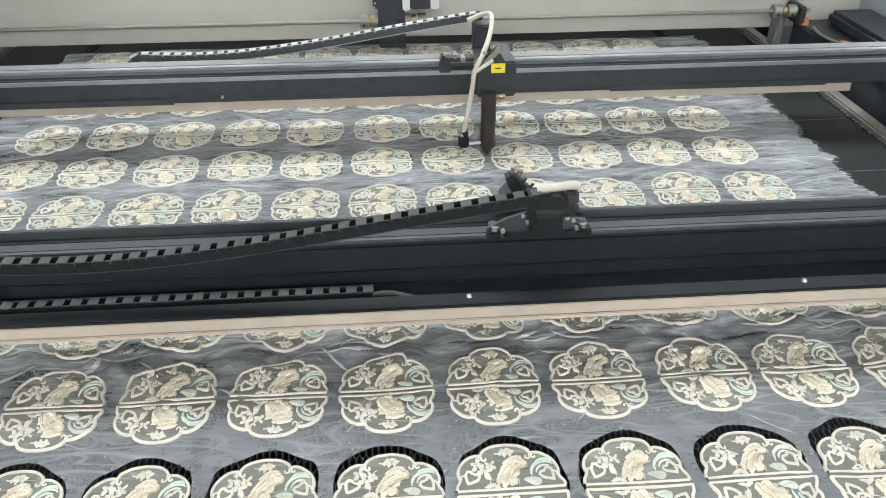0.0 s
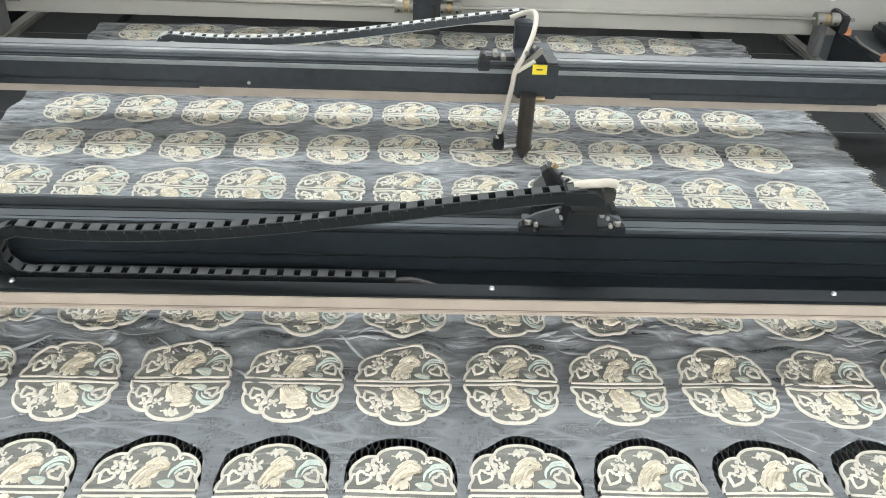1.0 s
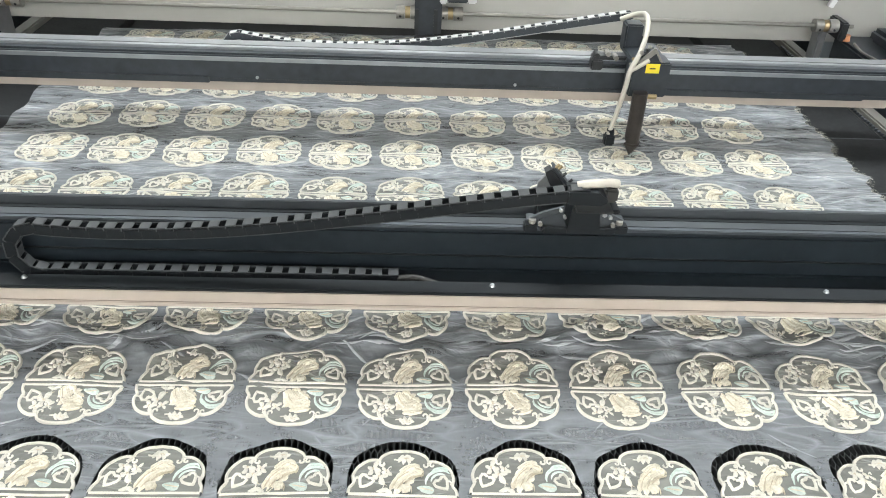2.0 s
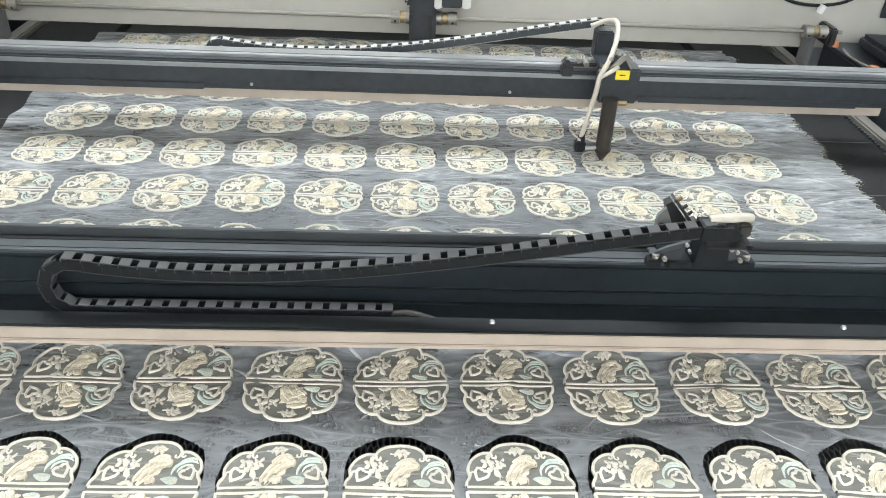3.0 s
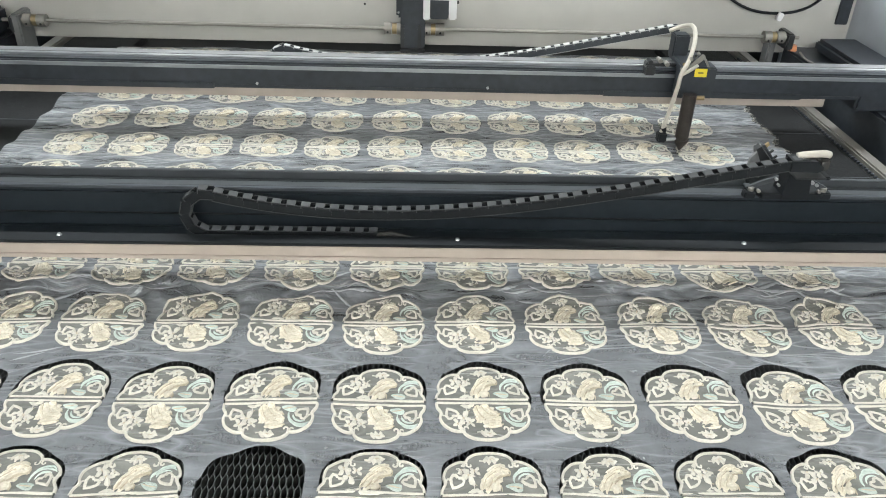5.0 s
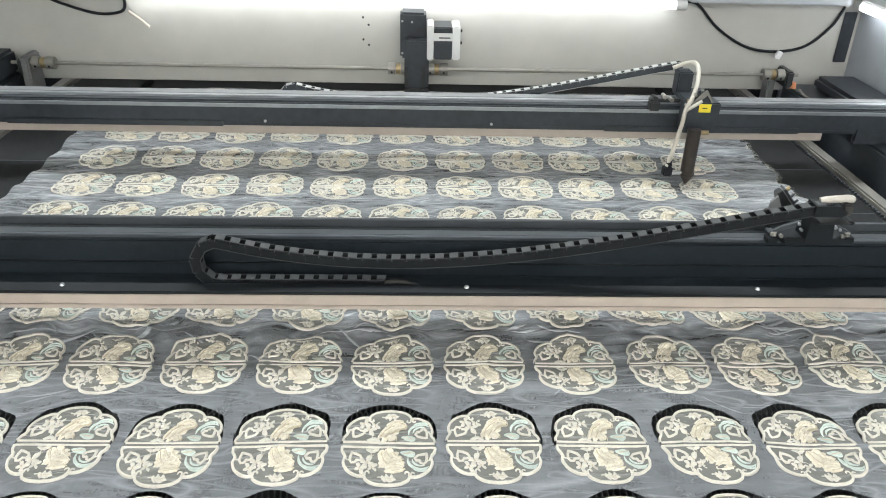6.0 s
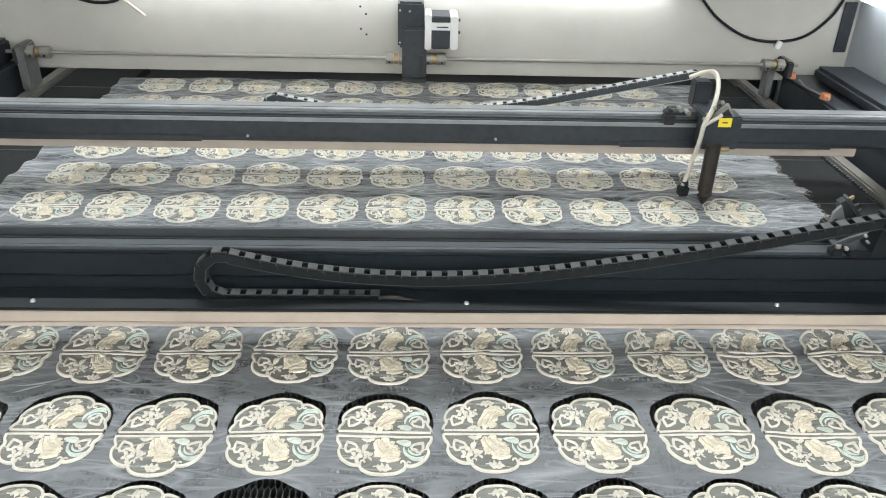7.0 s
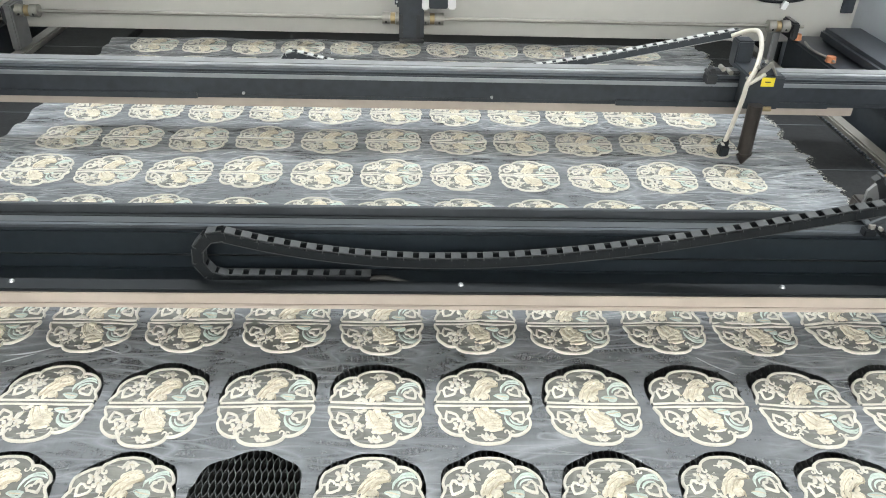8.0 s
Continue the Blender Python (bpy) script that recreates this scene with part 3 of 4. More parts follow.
def medallion(cx, cy, jit):
    """Meshes of one medallion, laid on the cloth: (cords and scrolls, flowers, leaves) and its outline."""
    sets = [([], []) for _ in range(4)]
    skew, sx, sy, rot = jit
    cr, sr = math.cos(rot), math.sin(rot)

    def put(u, v, lower):
        x, y = u * HALF_W * sx, (GAP + v * HALF_H * sy) * (-1 if lower else 1)
        x += skew * y
        return cx + x * cr - y * sr, cy + x * sr + y * cr
    for lower in (0, 1):
        strokes, petals = MOTIF[lower]
        for pts, w, h, colour in strokes:
            V, F = sets[colour]
            q = np.array([put(u, v, lower) for u, v in pts])
            if len(q) <= 4:
                q = np.array([(p.x, p.y) for p in catmull([(a, b, 0) for a, b in q], 4)])
            d = np.gradient(q, axis=0)
            d /= np.linalg.norm(d, axis=1)[:, None] + 1e-9
            n = np.stack([-d[:, 1], d[:, 0]], 1)
            wide = (w * np.maximum(0.12, np.sin(np.pi * np.linspace(0, 1, len(q))) ** 0.6) if colour else np.full(len(q), w))[:, None]
            k0 = len(V)
            for off, hh in ((-0.5, -0.0006), (-0.28, h), (0.28, h), (0.5, -0.0006)):
                p = q + n * wide * off
                z = surf(p[:, 0], p[:, 1]) + hh + proud(p[:, 1])
                V += list(zip(p[:, 0], p[:, 1], z))
            m = len(q)
            for j in range(3):
                a, b = k0 + j * m, k0 + (j + 1) * m
                F += [(a + i, a + i + 1, b + i + 1, b + i) for i in range(m - 1)]
        for edge, mid, h, colour in petals:
            V, F = sets[colour]
            n = len(edge)
            ring = [(u, v, -0.0005) for u, v in edge]
            ring += [(mid[0] + 0.8 * (u - mid[0]), mid[1] + 0.8 * (v - mid[1]), h) for u, v in edge]
            ring.append((mid[0], mid[1], h * 0.8))
            k0 = len(V)
            P = np.array([put(u, v, lower) for u, v, _ in ring])
            z = surf(P[:, 0], P[:, 1]) + np.array([r[2] for r in ring]) + proud(P[:, 1])
            V += list(zip(P[:, 0], P[:, 1], z))
            for k in range(n):
                k2 = (k + 1) % n
                F.append((k0 + k, k0 + k2, k0 + n + k2, k0 + n + k))
                F.append((k0 + n + k, k0 + n + k2, k0 + 2 * n))
    rim = [put(u, v, 0) for u, v in OUT] + [put(u, v, 1) for u, v in OUT[::-1]]
    return sets, rim


FULL = [(u * HALF_W, GAP + v * HALF_H) for u, v in OUT] + [(u * HALF_W, -GAP - v * HALF_H) for u, v in OUT[::-1]]
POLAR = sorted((math.atan2(y, x), math.hypot(x, y)) for x, y in FULL)


def hole_radius(th):
    """Softened outline of a medallion about its middle."""
    a, r = [p[0] for p in POLAR], [p[1] for p in POLAR]
    return sum(np.interp(th + e, a, r, period=2 * math.pi) for e in (-0.2, -0.13, -0.06, 0, 0.06, 0.13, 0.2)) / 7


CUT = {}
for c in range(-6, 6):
    CUT[(1, c)] = 0.0128
    CUT[(0, c)] = 0.0095
for k in ((6, 0), (7, 0), (7, 1), (8, 1)):
    CUT[k] = 0.0

sheet_v, sheet_f, seen = [], [], {}


def sv(x, y):
    k = (round(x, 4), round(y, 4))
    if k not in seen:
        seen[k] = len(sheet_v)
        sheet_v.append([x, y, 0.0])
    return seen[k]


NS, LOOPS = 28, (1.0, 0.93, 0.86, 0.79, 0.71, 0.63, 0.54, 0.45, 0.34, 0.22, 0.1)
ROWS_OF = range(-1, 11)
for r in ROWS_OF:
    for c in range(-5, 6):
        cx, cy, hw, hh = c * PITCH, Y2 + (r - 2) * ROW, PITCH / 2, ROW / 2
        per = []
        for (ax, ay), (bx, by) in (((-1, -1), (1, -1)), ((1, -1), (1, 1)), ((1, 1), (-1, 1)), ((-1, 1), (-1, -1))):
            per += [(ax + (bx - ax) * k / NS, ay + (by - ay) * k / NS) for k in range(NS)]
        outer = [sv(cx + u * hw, cy + v * hh) for u, v in per]
        cut = (r, c) in CUT
        if cut:
            inner = []
            for u, v in per:
                th = math.atan2(v * hh, u * hw)
                wob = 1 + 0.02 * math.sin(3 * th + c * 1.7 + r) + 0.012 * math.sin(7 * th + 2.3 * c)
                rr = hole_radius(th) * ((1.03 + 0.075 * max(0, math.sin(th))) if r in (0, 1) else 1.03) * wob
                inner.append(sv(cx + rr * math.cos(th), cy + rr * math.sin(th)))
            mids = []
            for f in (0.25, 0.5, 0.75):
                mids.append([sv(*(sheet_v[o][i] + (sheet_v[e][i] - sheet_v[o][i]) * f for i in (0, 1))) for o, e in zip(outer, inner)])
            loops = [outer] + mids + [inner]
        else:
            loops = [outer] + [[sv(cx + u * hw * s, cy + v * hh * s) for u, v in per] for s in LOOPS[1:]]
        for a, b in zip(loops, loops[1:]):
            n = len(a)
            for k in range(n):
                sheet_f.append((a[k], a[(k + 1) % n], b[(k + 1) % n], b[k]))
        if not cut:
            sheet_f.append(tuple(loops[-1]))
# plain borders of the sheet, the far one frayed
X0, X1, YA, YZ = -0.812, 0.868, Y2 - 3 * ROW - ROW / 2, Y2 + 8 * ROW + ROW / 2
ny = len(ROWS_OF) * NS
for j in range(ny):
    ya, yb = YA + (YZ - YA) * j / ny, YA + (YZ - YA) * (j + 1) / ny
    def fray(y):
        return X1 + 0.006 * math.sin(37 * y) + 0.004 * math.sin(91 * y + 1) + 0.004 * math.sin(211 * y)
    for side in (0, 1):
        n = 8
        for i in range(n):
            if side:
                e0, e1 = fray(ya), fray(yb)
                q = [(0.748 + (e0 - 0.748) * i / n, ya), (0.748 + (e0 - 0.748) * (i + 1) / n, ya), (0.748 + (e1 - 0.748) * (i + 1) / n, yb), (0.748 + (e1 - 0.748) * i / n, yb)]
            else:
                e0 = X0 + 0.003 * math.sin(17 * ya)
                e1 = X0 + 0.003 * math.sin(17 * yb)
                q = [(e0 + (-0.748 - e0) * i / n, ya), (e0 + (-0.748 - e0) * (i + 1) / n, ya), (e1 + (-0.748 - e1) * (i + 1) / n, yb), (e1 + (-0.748 - e1) * i / n, yb)]
            sheet_f.append(tuple(sv(*p) for p in q))
arr = np.array(sheet_v)
arr[:, 2] = surf(arr[:, 0], arr[:, 1])
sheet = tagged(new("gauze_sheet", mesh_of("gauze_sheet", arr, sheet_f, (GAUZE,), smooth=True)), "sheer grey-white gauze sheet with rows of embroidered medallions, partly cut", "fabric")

# crisp creases: thin ridges where the gauze is pinched together, coloured paler as if catching light
cv, cf = [], []
def crease_at(x, y, ang, length, wide, high):
    """One tapering, slightly bent ridge on the cloth, left out over the cut openings."""
    bend, n, px, py = rng.normal(0, 0.5), 8, x, y
    ridge = []
    for k in range(n + 1):
        t = k / n
        a = ang + bend * (t - 0.5)
        ridge.append((px, py, a, max(0.04, math.sin(math.pi * t) ** 0.7)))
        px, py = px + math.cos(a) * length / n, py + math.sin(a) * length / n
    for px, py, a, w in ridge:
        r, c = round((py - Y2) / ROW) + 2, round(px / PITCH)
        if (r, c) in CUT and math.hypot(px - c * PITCH, py + 0.004 - Y2 - (r - 2) * ROW) < 0.078:
            return
    k0 = len(cv)
    for px, py, a, w in ridge:
        nx, ny = -math.sin(a) * wide * w, math.cos(a) * wide * w
        for off, up in ((-1.6, -0.0004), (-0.6, high * w * 0.55), (0.0, high * w), (0.5, high * w * 0.6), (1.4, -0.0004)):
            cv.append((px + nx * off, py + ny * off, float(surf(px + nx * off, py + ny * off)) + up))
    for k in range(len(ridge) - 1):
        for j in range(4):
            a = k0 + 5 * k + j
            cf.append((a, a + 1, a + 6, a + 5))
for k in range(60):
    crease_at(rng.uniform(-0.78, 0.75), rng.normal(0.885, 0.034), rng.choice([0.1, 0.5, -0.45, 2.6, 3.0]) + rng.normal(0, 0.25), rng.uniform(0.03, 0.1), rng.uniform(0.0012, 0.0028), rng.uniform(0.0012, 0.003))
for k in range(45):
    crease_at(rng.uniform(-0.78, 0.75), rng.choice([0.245, 0.405, 0.563, 0.721, 0.721]) + rng.normal(0, 0.022), rng.choice([0.25, 0.7, -0.6, 2.7]) + rng.normal(0, 0.3), rng.uniform(0.025, 0.08), rng.uniform(0.0006, 0.0014), rng.uniform(0.001, 0.0022))
for k in range(90):
    crease_at(rng.uniform(-0.78, 0.75), rng.choice([1.037, 1.195, 1.353, 1.353, 1.511, 1.669, 1.827]) + rng.normal(0, 0.02), rng.choice([0.2, 0.6, -0.5, 2.8]) + rng.normal(0, 0.3), rng.uniform(0.025, 0.08), rng.uniform(0.0007, 0.0016), rng.uniform(0.001, 0.0025))
for k in range(110):
    side = rng.choice([-1, 1, 1])
    crease_at(side * rng.uniform(0.67, 0.76) + (0.0 if side > 0 else -0.04), rng.uniform(0.35, 2.0), rng.normal(0, 0.22), rng.uniform(0.04, 0.09), rng.uniform(0.001, 0.0026), rng.uniform(0.0015, 0.004))
folds = new("crease", mesh_of("crease", cv, cf, (FOLD_LIT,), smooth=True))
folds.parent = sheet
tagged(folds, "crisp creases pinched in the gauze, highlights tinted in", kind="stuff")

# loose threads along the frayed edge
fv, ff = [], []
for k in range(1500):
    y = rng.uniform(0.3, 2.1)
    x = X1 + 0.006 * math.sin(37 * y) + 0.004 * math.sin(91 * y + 1) - 0.004
    l, dy, w = rng.uniform(0.005, 0.019), rng.normal(0, 0.004), 0.00042
    z = float(surf(x, y))
    q = len(fv)
    fv += [(x, y - w, z), (x, y + w, z), (x + l, y + dy + w * 0.5, z * 0.5), (x + l, y + dy - w * 0.5, z * 0.5)]
    ff.append((q, q + 1, q + 2, q + 3))
fringe = new("frayed_edge", mesh_of("frayed_edge", fv, ff, (CREAM,)))
fringe.parent = sheet
tagged(fringe, "white frayed threads", kind="stuff")


def rim_patch(rim):
    """A flat gauze piece inside the outline."""
    rim = np.array(rim)
    mid = rim.mean(axis=0)
    V, F = [], []
    for s in (1.0, 0.75, 0.5, 0.25):
        p = mid + (rim - mid) * s
        V += list(zip(p[:, 0], p[:, 1], surf(p[:, 0], p[:, 1]) + 0.0006 + proud(p[:, 1])))
    n = len(rim)
    for j in range(3):
        F += [(j * n + k, j * n + (k + 1) % n, (j + 1) * n + (k + 1) % n, (j + 1) * n + k) for k in range(n)]
    F.append(tuple(range(3 * n, 4 * n)))
    return V, F


for r in ROWS_OF:
    for c in range(-5, 6):
        if (r, c) == (0, -1):
            continue
        cut = (r, c) in CUT
        shift = CUT.get((r, c), 0.0)
        cx = c * PITCH * (0.992 if r == 2 else 1.0) + rng.normal(0, 0.0012)
        cy = Y2 + (r - 2) * ROW - {2: 0.0045, 3: 0.009, 4: 0.003}.get(r, 0.0) + rng.normal(0, 0.0012) - shift * (1 + 0.15 * rng.normal())
        jit = (rng.normal(0, 0.02), 1 + rng.normal(0, 0.012), (1.065 if r < 2 else 1.03 if r in (2, 3) else 1.0) + rng.normal(0, 0.015), rng.normal(0, 0.012 if not cut else 0.02))
        sets, rim = medallion(cx, cy, jit)
        main = new("lace_medallion" if cut else "medallion", mesh_of("medallion", *sets[0], (CREAM,), smooth=True))
        for nm, k, mt in (("flower", 1, PETAL), ("leaf", 2, LEAF), ("tan_detail_and_shade", 3, SHADE)):
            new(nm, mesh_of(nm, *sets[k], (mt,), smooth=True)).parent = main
        if cut:
            new("backing", mesh_of("backing", *rim_patch(rim), (BACKING,), smooth=True)).parent = main
            tagged(main, "cut-out cream embroidered lace medallion with flowers and pale green leaves", "lace medallion", "cut lace medallions")
        else:
            new("backing", mesh_of("backing", *rim_patch(rim), (BACKING,), smooth=True)).parent = main
            main.parent = sheet

# ---- gantries ----
def link_mesh(plate, bar):
    """One link: two side plates with lugs, and the pale crossbars between them."""
    bm = bmesh.new()
    for s in (-1, 1):
        y = s * 0.0068
        box(bm, -0.0112, 0.0112, y - 0.0013, y + 0.0013, -0.0078, 0.0072, 0.0012)
        box(bm, 0.006, 0.0135, y + s * 0.0013 - 0.0008, y + s * 0.0013 + 0.0008, -0.006, 0.005, 0.0005)
    n = len(bm.faces)
    for z in (-0.0076, 0.0076):
        box(bm, -0.0112, 0.0018, -0.0078, 0.0078, z - 0.0009, z + 0.0009, 0.0005)
        for s in (-1, 1):
            box(bm, 0.0014, 0.0108, s * 0.0072 - 0.0007, s * 0.0072 + 0.0007, z - 0.0007, z + 0.0007, 0.0004)
    box(bm, -0.0112, -0.0098, -0.0088, -0.0078, -0.0035, 0.0076, 0.0003)
    bm.faces.ensure_lookup_table()
    for f in bm.faces[n:]:
        f.material_index = 1
    me = bpy.data.meshes.new("chain_link")
    bm.to_mesh(me)
    bm.free()
    me.materials.append(plate)
    me.materials.append(bar)
    return me


NLINK = 58


def chain_path(xh):
    """Evenly spaced (x, z, angle) of the links for a carriage at xh."""
    xf, zl, zu = -0.012, 0.102, 0.168
    rad = (zu - zl) / 2
    xl = -0.46 + (xh - 0.272) / 2
    cxl = xl + rad
    pts = [(xf + (cxl - xf) * k / 20, zl) for k in range(20)]
    for k in range(21):
        a = -math.pi / 2 - math.pi * k / 20
        pts.append((cxl + rad * math.cos(a), (zl + zu) / 2 + rad * math.sin(a)))
    xe, ze = xh + 0.0, 0.233
    D = xe - cxl
    q = (D + rad - 0.70) / 0.22
    z1, z2 = 0.1475 - q * 0.060, 0.208 - q * 0.032
    for k in range(1, 61):
        t = k / 60
        x = cxl + D * (3 * (1 - t) ** 2 * t * 0.34 + 3 * (1 - t) * t * t * 0.67 + t ** 3)
        z = (1 - t) ** 3 * zu + 3 * (1 - t) ** 2 * t * z1 + 3 * (1 - t) * t * t * z2 + t ** 3 * ze
        pts.append((x, max(z, zl + 0.016)))
    p = np.array(pts)
    s = np.concatenate([[0], np.cumsum(np.linalg.norm(np.diff(p, axis=0), axis=1))])
    g = (np.arange(NLINK) + 0.5) / NLINK * s[-1]
    e = s[-1] / NLINK / 2
    at = lambda v: np.array([np.interp(v, s, p[:, 0]), np.interp(v, s, p[:, 1])])
    out = []
    for v in g:
        a, b, m = at(v - e), at(v + e), at(v)
        out.append((m[0], m[1], math.degrees(math.atan2(b[1] - a[1], b[0] - a[0]))))
    return out


def chain(gantry, y, dz, plate, bar):
    me = link_mesh(plate, bar)
    bm = bmesh.new()
    box(bm, -0.012, 0.012, y - 0.012, y + 0.012, 0.094 + dz, 0.101 + dz, 0.001)
    anchor = part("cable_chain", bm, CHAIN, gantry, "black plastic cable chain with open crossbars")
    links = []
    for k in range(NLINK):
        l = new("chain_link", me)
        l.parent = anchor
        links.append(l)
    return anchor, links


def gantry_front():
    g = thing("gantry", "black laser gantry beam with cable chain on its ledge", "gantry", "gantries")
    def bx(name, boxes, material, label="", bevel=0.002):
        bm = bmesh.new()
        for b in boxes:
            box(bm, *b, bevel=bevel)
        return part(name, bm, material, g, label)
    L, R = -1.13, 1.13
    bx("beam", [(L, R, 0.052, 0.104, 0.096, 0.157)], BEAM, "long black painted box beam", 0.004)
    bx("face_groove", [(L, R, 0.0505, 0.0525, 0.118, 0.1205)], DARK)
    bx("tray", [(L, R, -0.012, 0.0515, 0.089, 0.095), (L, R, 0.0515, 0.104, 0.0885, 0.0957)], BEAM, "black tray under the chain", 0.001)
    bx("lip", [(L, R, -0.018, 0.008, 0.1045, 0.1095)], RUBBER, "black front lip of the tray", 0.0015)
    bx("guide_rail", [(L, R, 0.055, 0.063, 0.157, 0.162)], RAIL, "ground steel guide rail", 0.001)
    bx("top_cover", [(L, R, 0.066, 0.083, 0.157, 0.160)], COVER, "grey steel cover strip", 0.001)
    bx("belt", [(L, R, 0.085, 0.093, 0.1575, 0.1592)], RUBBER, "black toothed belt", 0.0004)
    bx("rear_rail", [(L, R, 0.0955, 0.103, 0.157, 0.170)], COVER, "grey rear rail", 0.001)
    bx("lower_strip", [(-1.0, 1.0, -0.0165, -0.0125, 0.0875, 0.104)], STRIP, "beige painted lower strip", 0.001)
    bx("strip_edge", [(-1.0, 1.0, -0.0175, -0.0122, 0.0805, 0.0868)], STRIP, "", 0.001)
    for x in (-1.08, 1.08):
        bx("end_block", [(x - 0.05, x + 0.05, 0.0, 0.11, 0.079, 0.15)], BEAM, "black end block", 0.006)
    for x in (-0.47, 0.107, 0.536, -0.9, 0.93):
        bm = bmesh.new()
        rod(bm, (x, -0.001, 0.1095), (x, -0.001, 0.112), 0.0038, 0.0026, 12)
        part("screw", bm, STEEL, g, "shiny screw head")
    bm = bmesh.new()
    pipe(bm, [(-0.012, 0.02, 0.103), (0.008, 0.016, 0.108), (0.03, 0.01, 0.106), (0.055, 0.008, 0.097)], 0.004)
    part("cable_tail", bm, TAIL, g, "grey cable leaving the chain")
    return g


def prism(bm, outline, y0, y1):
    """A plate of the given x-z outline between two depths."""
    f = [bm.verts.new((x, y0, z)) for x, z in outline]
    r = [bm.verts.new((x, y1, z)) for x, z in outline]
    n = len(outline)
    bm.faces.new(f)
    bm.faces.new(r[::-1])
    for k in range(n):
        bm.faces.new((f[k], r[k], r[(k + 1) % n], f[(k + 1) % n]))
    bmesh.ops.recalc_face_normals(bm, faces=bm.faces)
    return bm


def carriage_front(g):
    bm = bmesh.new()
    prism(bm, ((-0.018, 0.166), (0.024, 0.166), (0.02, 0.207), (-0.014, 0.207)), 0.036, 0.07)
    box(bm, -0.05, 0.05, 0.04, 0.125, 0.1645, 0.172, 0.002)
    car = part("carriage", bm, RUBBER, g, "black cutting head carriage with mirror mount")
    bm = bmesh.new()
    box(bm, -0.047, 0.042, 0.037, 0.04, 0.1645, 0.174, 0.001)
    part("foot_plate", bm, RUBBER, car)
    for s in (-1, 1):
        x = -0.0625 if s < 0 else 0.053
        bm = bmesh.new()
        box(bm, x - 0.0085, x + 0.0085, 0.042, 0.056, 0.1625, 0.1735, 0.0015)
        part("roller_bracket", bm, RUBBER, car)
        bm = bmesh.new()
        rod(bm, (x - s * 0.002, 0.049, 0.1735), (x - s * 0.002, 0.049, 0.179), 0.0045, n=12)
        rod(bm, (x - s * 0.0115, 0.041, 0.1755), (x - s * 0.0115, 0.046, 0.1755), 0.0028, n=12)
        part("roller", bm, ALLOY, car, "dull steel guide roller")
        # bent sheet arm, folded up towards the body
        bm = bmesh.new()
        inner, tip = s * (0.022 if s < 0 else 0.021), x + s * 0.0045
        prism(bm, ((tip, 0.178), (tip - s * 0.008, 0.176), (inner, 0.19), (inner, 0.197), (tip - s * 0.02, 0.1885)), 0.05, 0.054)
        box(bm, min(tip, tip - s * 0.01), max(tip, tip - s * 0.01), 0.05, 0.066, 0.1745, 0.178, 0.001)
        part("arm", bm, COVER, car, "bent grey sheet arm")
    for x, z, r in ((-0.026, 0.193, 0.0024), (0.03, 0.188, 0.003), (0.038, 0.184, 0.0025), (-0.02, 0.183, 0.002)):
        part("fastener", rod(bmesh.new(), (x, 0.046, z), (x, 0.052, z), r, n=12), STEEL, car)
    bm = bmesh.new()
    prism(bm, ((-0.026, 0.221), (0.014, 0.22), (0.021, 0.224), (0.021, 0.229), (0.01, 0.2375), (-0.026, 0.2375)), 0.014, 0.04)
    part("chain_bracket", bm, RUBBER, car)
    bm = bmesh.new()
    box(bm, -0.014, 0.032, 0.016, 0.05, 0.2075, 0.2105, 0.001)
    part("angle_plate", bm, DARK, car)
    bm = bmesh.new()
    box(bm, 0.029, 0.041, 0.02, 0.048, 0.205, 0.2105, 0.002)
    part("plate_end", bm, RUBBER, car)
    bm = bmesh.new()
    pipe(bm, [(-0.014, 0.03, 0.2385), (-0.003, 0.029, 0.2415), (0.014, 0.03, 0.2425), (0.026, 0.033, 0.242), (0.036, 0.036, 0.239)], 0.0056)
    part("air_hose", bm, HOSE, car, "white plastic air hose")
    bm = bmesh.new()
    box(bm, 0.02, 0.037, 0.026, 0.048, 0.2165, 0.2355, 0.003)
    part("hose_socket", bm, TAIL, car, "grey hose socket")
    bm = bmesh.new()
    prism(bm, ((-0.052, 0.17), (-0.028, 0.17), (-0.031, 0.194), (-0.041, 0.215), (-0.05, 0.204)), 0.098, 0.103)
    part("mirror_plate", bm, PLATE, car, "grey metal mirror plate with a round hole")
    part("beam_hole", rod(bmesh.new(), (-0.044, 0.0974, 0.19), (-0.044, 0.0979, 0.19), 0.0042, n=16), INK, car)
    bm = bmesh.new()
    prism(bm, ((-0.041, 0.2165), (-0.034, 0.2215), (-0.008, 0.191), (-0.012, 0.17), (-0.028, 0.17)), 0.1035, 0.117)
    part("mirror_mount", bm, DARK, car, "dark slanted mirror mount")
    bm = bmesh.new()
    prism(bm, ((-0.0325, 0.223), (-0.0298, 0.2248), (-0.003, 0.1935), (-0.0062, 0.191)), 0.1035, 0.119)
    part("mirror_cap", bm, COVER, car)
    for d, y in ((0.08, 0.107), (0.28, 0.115), (0.45, 0.106), (0.85, 0.112)):
        p = Vector((-0.0312 + 0.027 * d, y, 0.224 - 0.0312 * d))
        part("adjusting_screw", rod(bmesh.new(), p, p + Vector((0.006, 0, 0.0055)), 0.0021, n=10), BRASS if d < 0.4 else DARK, car, "small brass screw" if d < 0.4 else "")
    bm = bmesh.new()
    rod(bm, (0, 0.16, 0.13), (0, 0.16, 0.03), 0.013, 0.013, 18)
    rod(bm, (0, 0.16, 0.03), (0, 0.16, 0.008), 0.013, 0.003, 18)
    box(bm, -0.025, 0.03, 0.122, 0.172, 0.125, 0.162, 0.003)
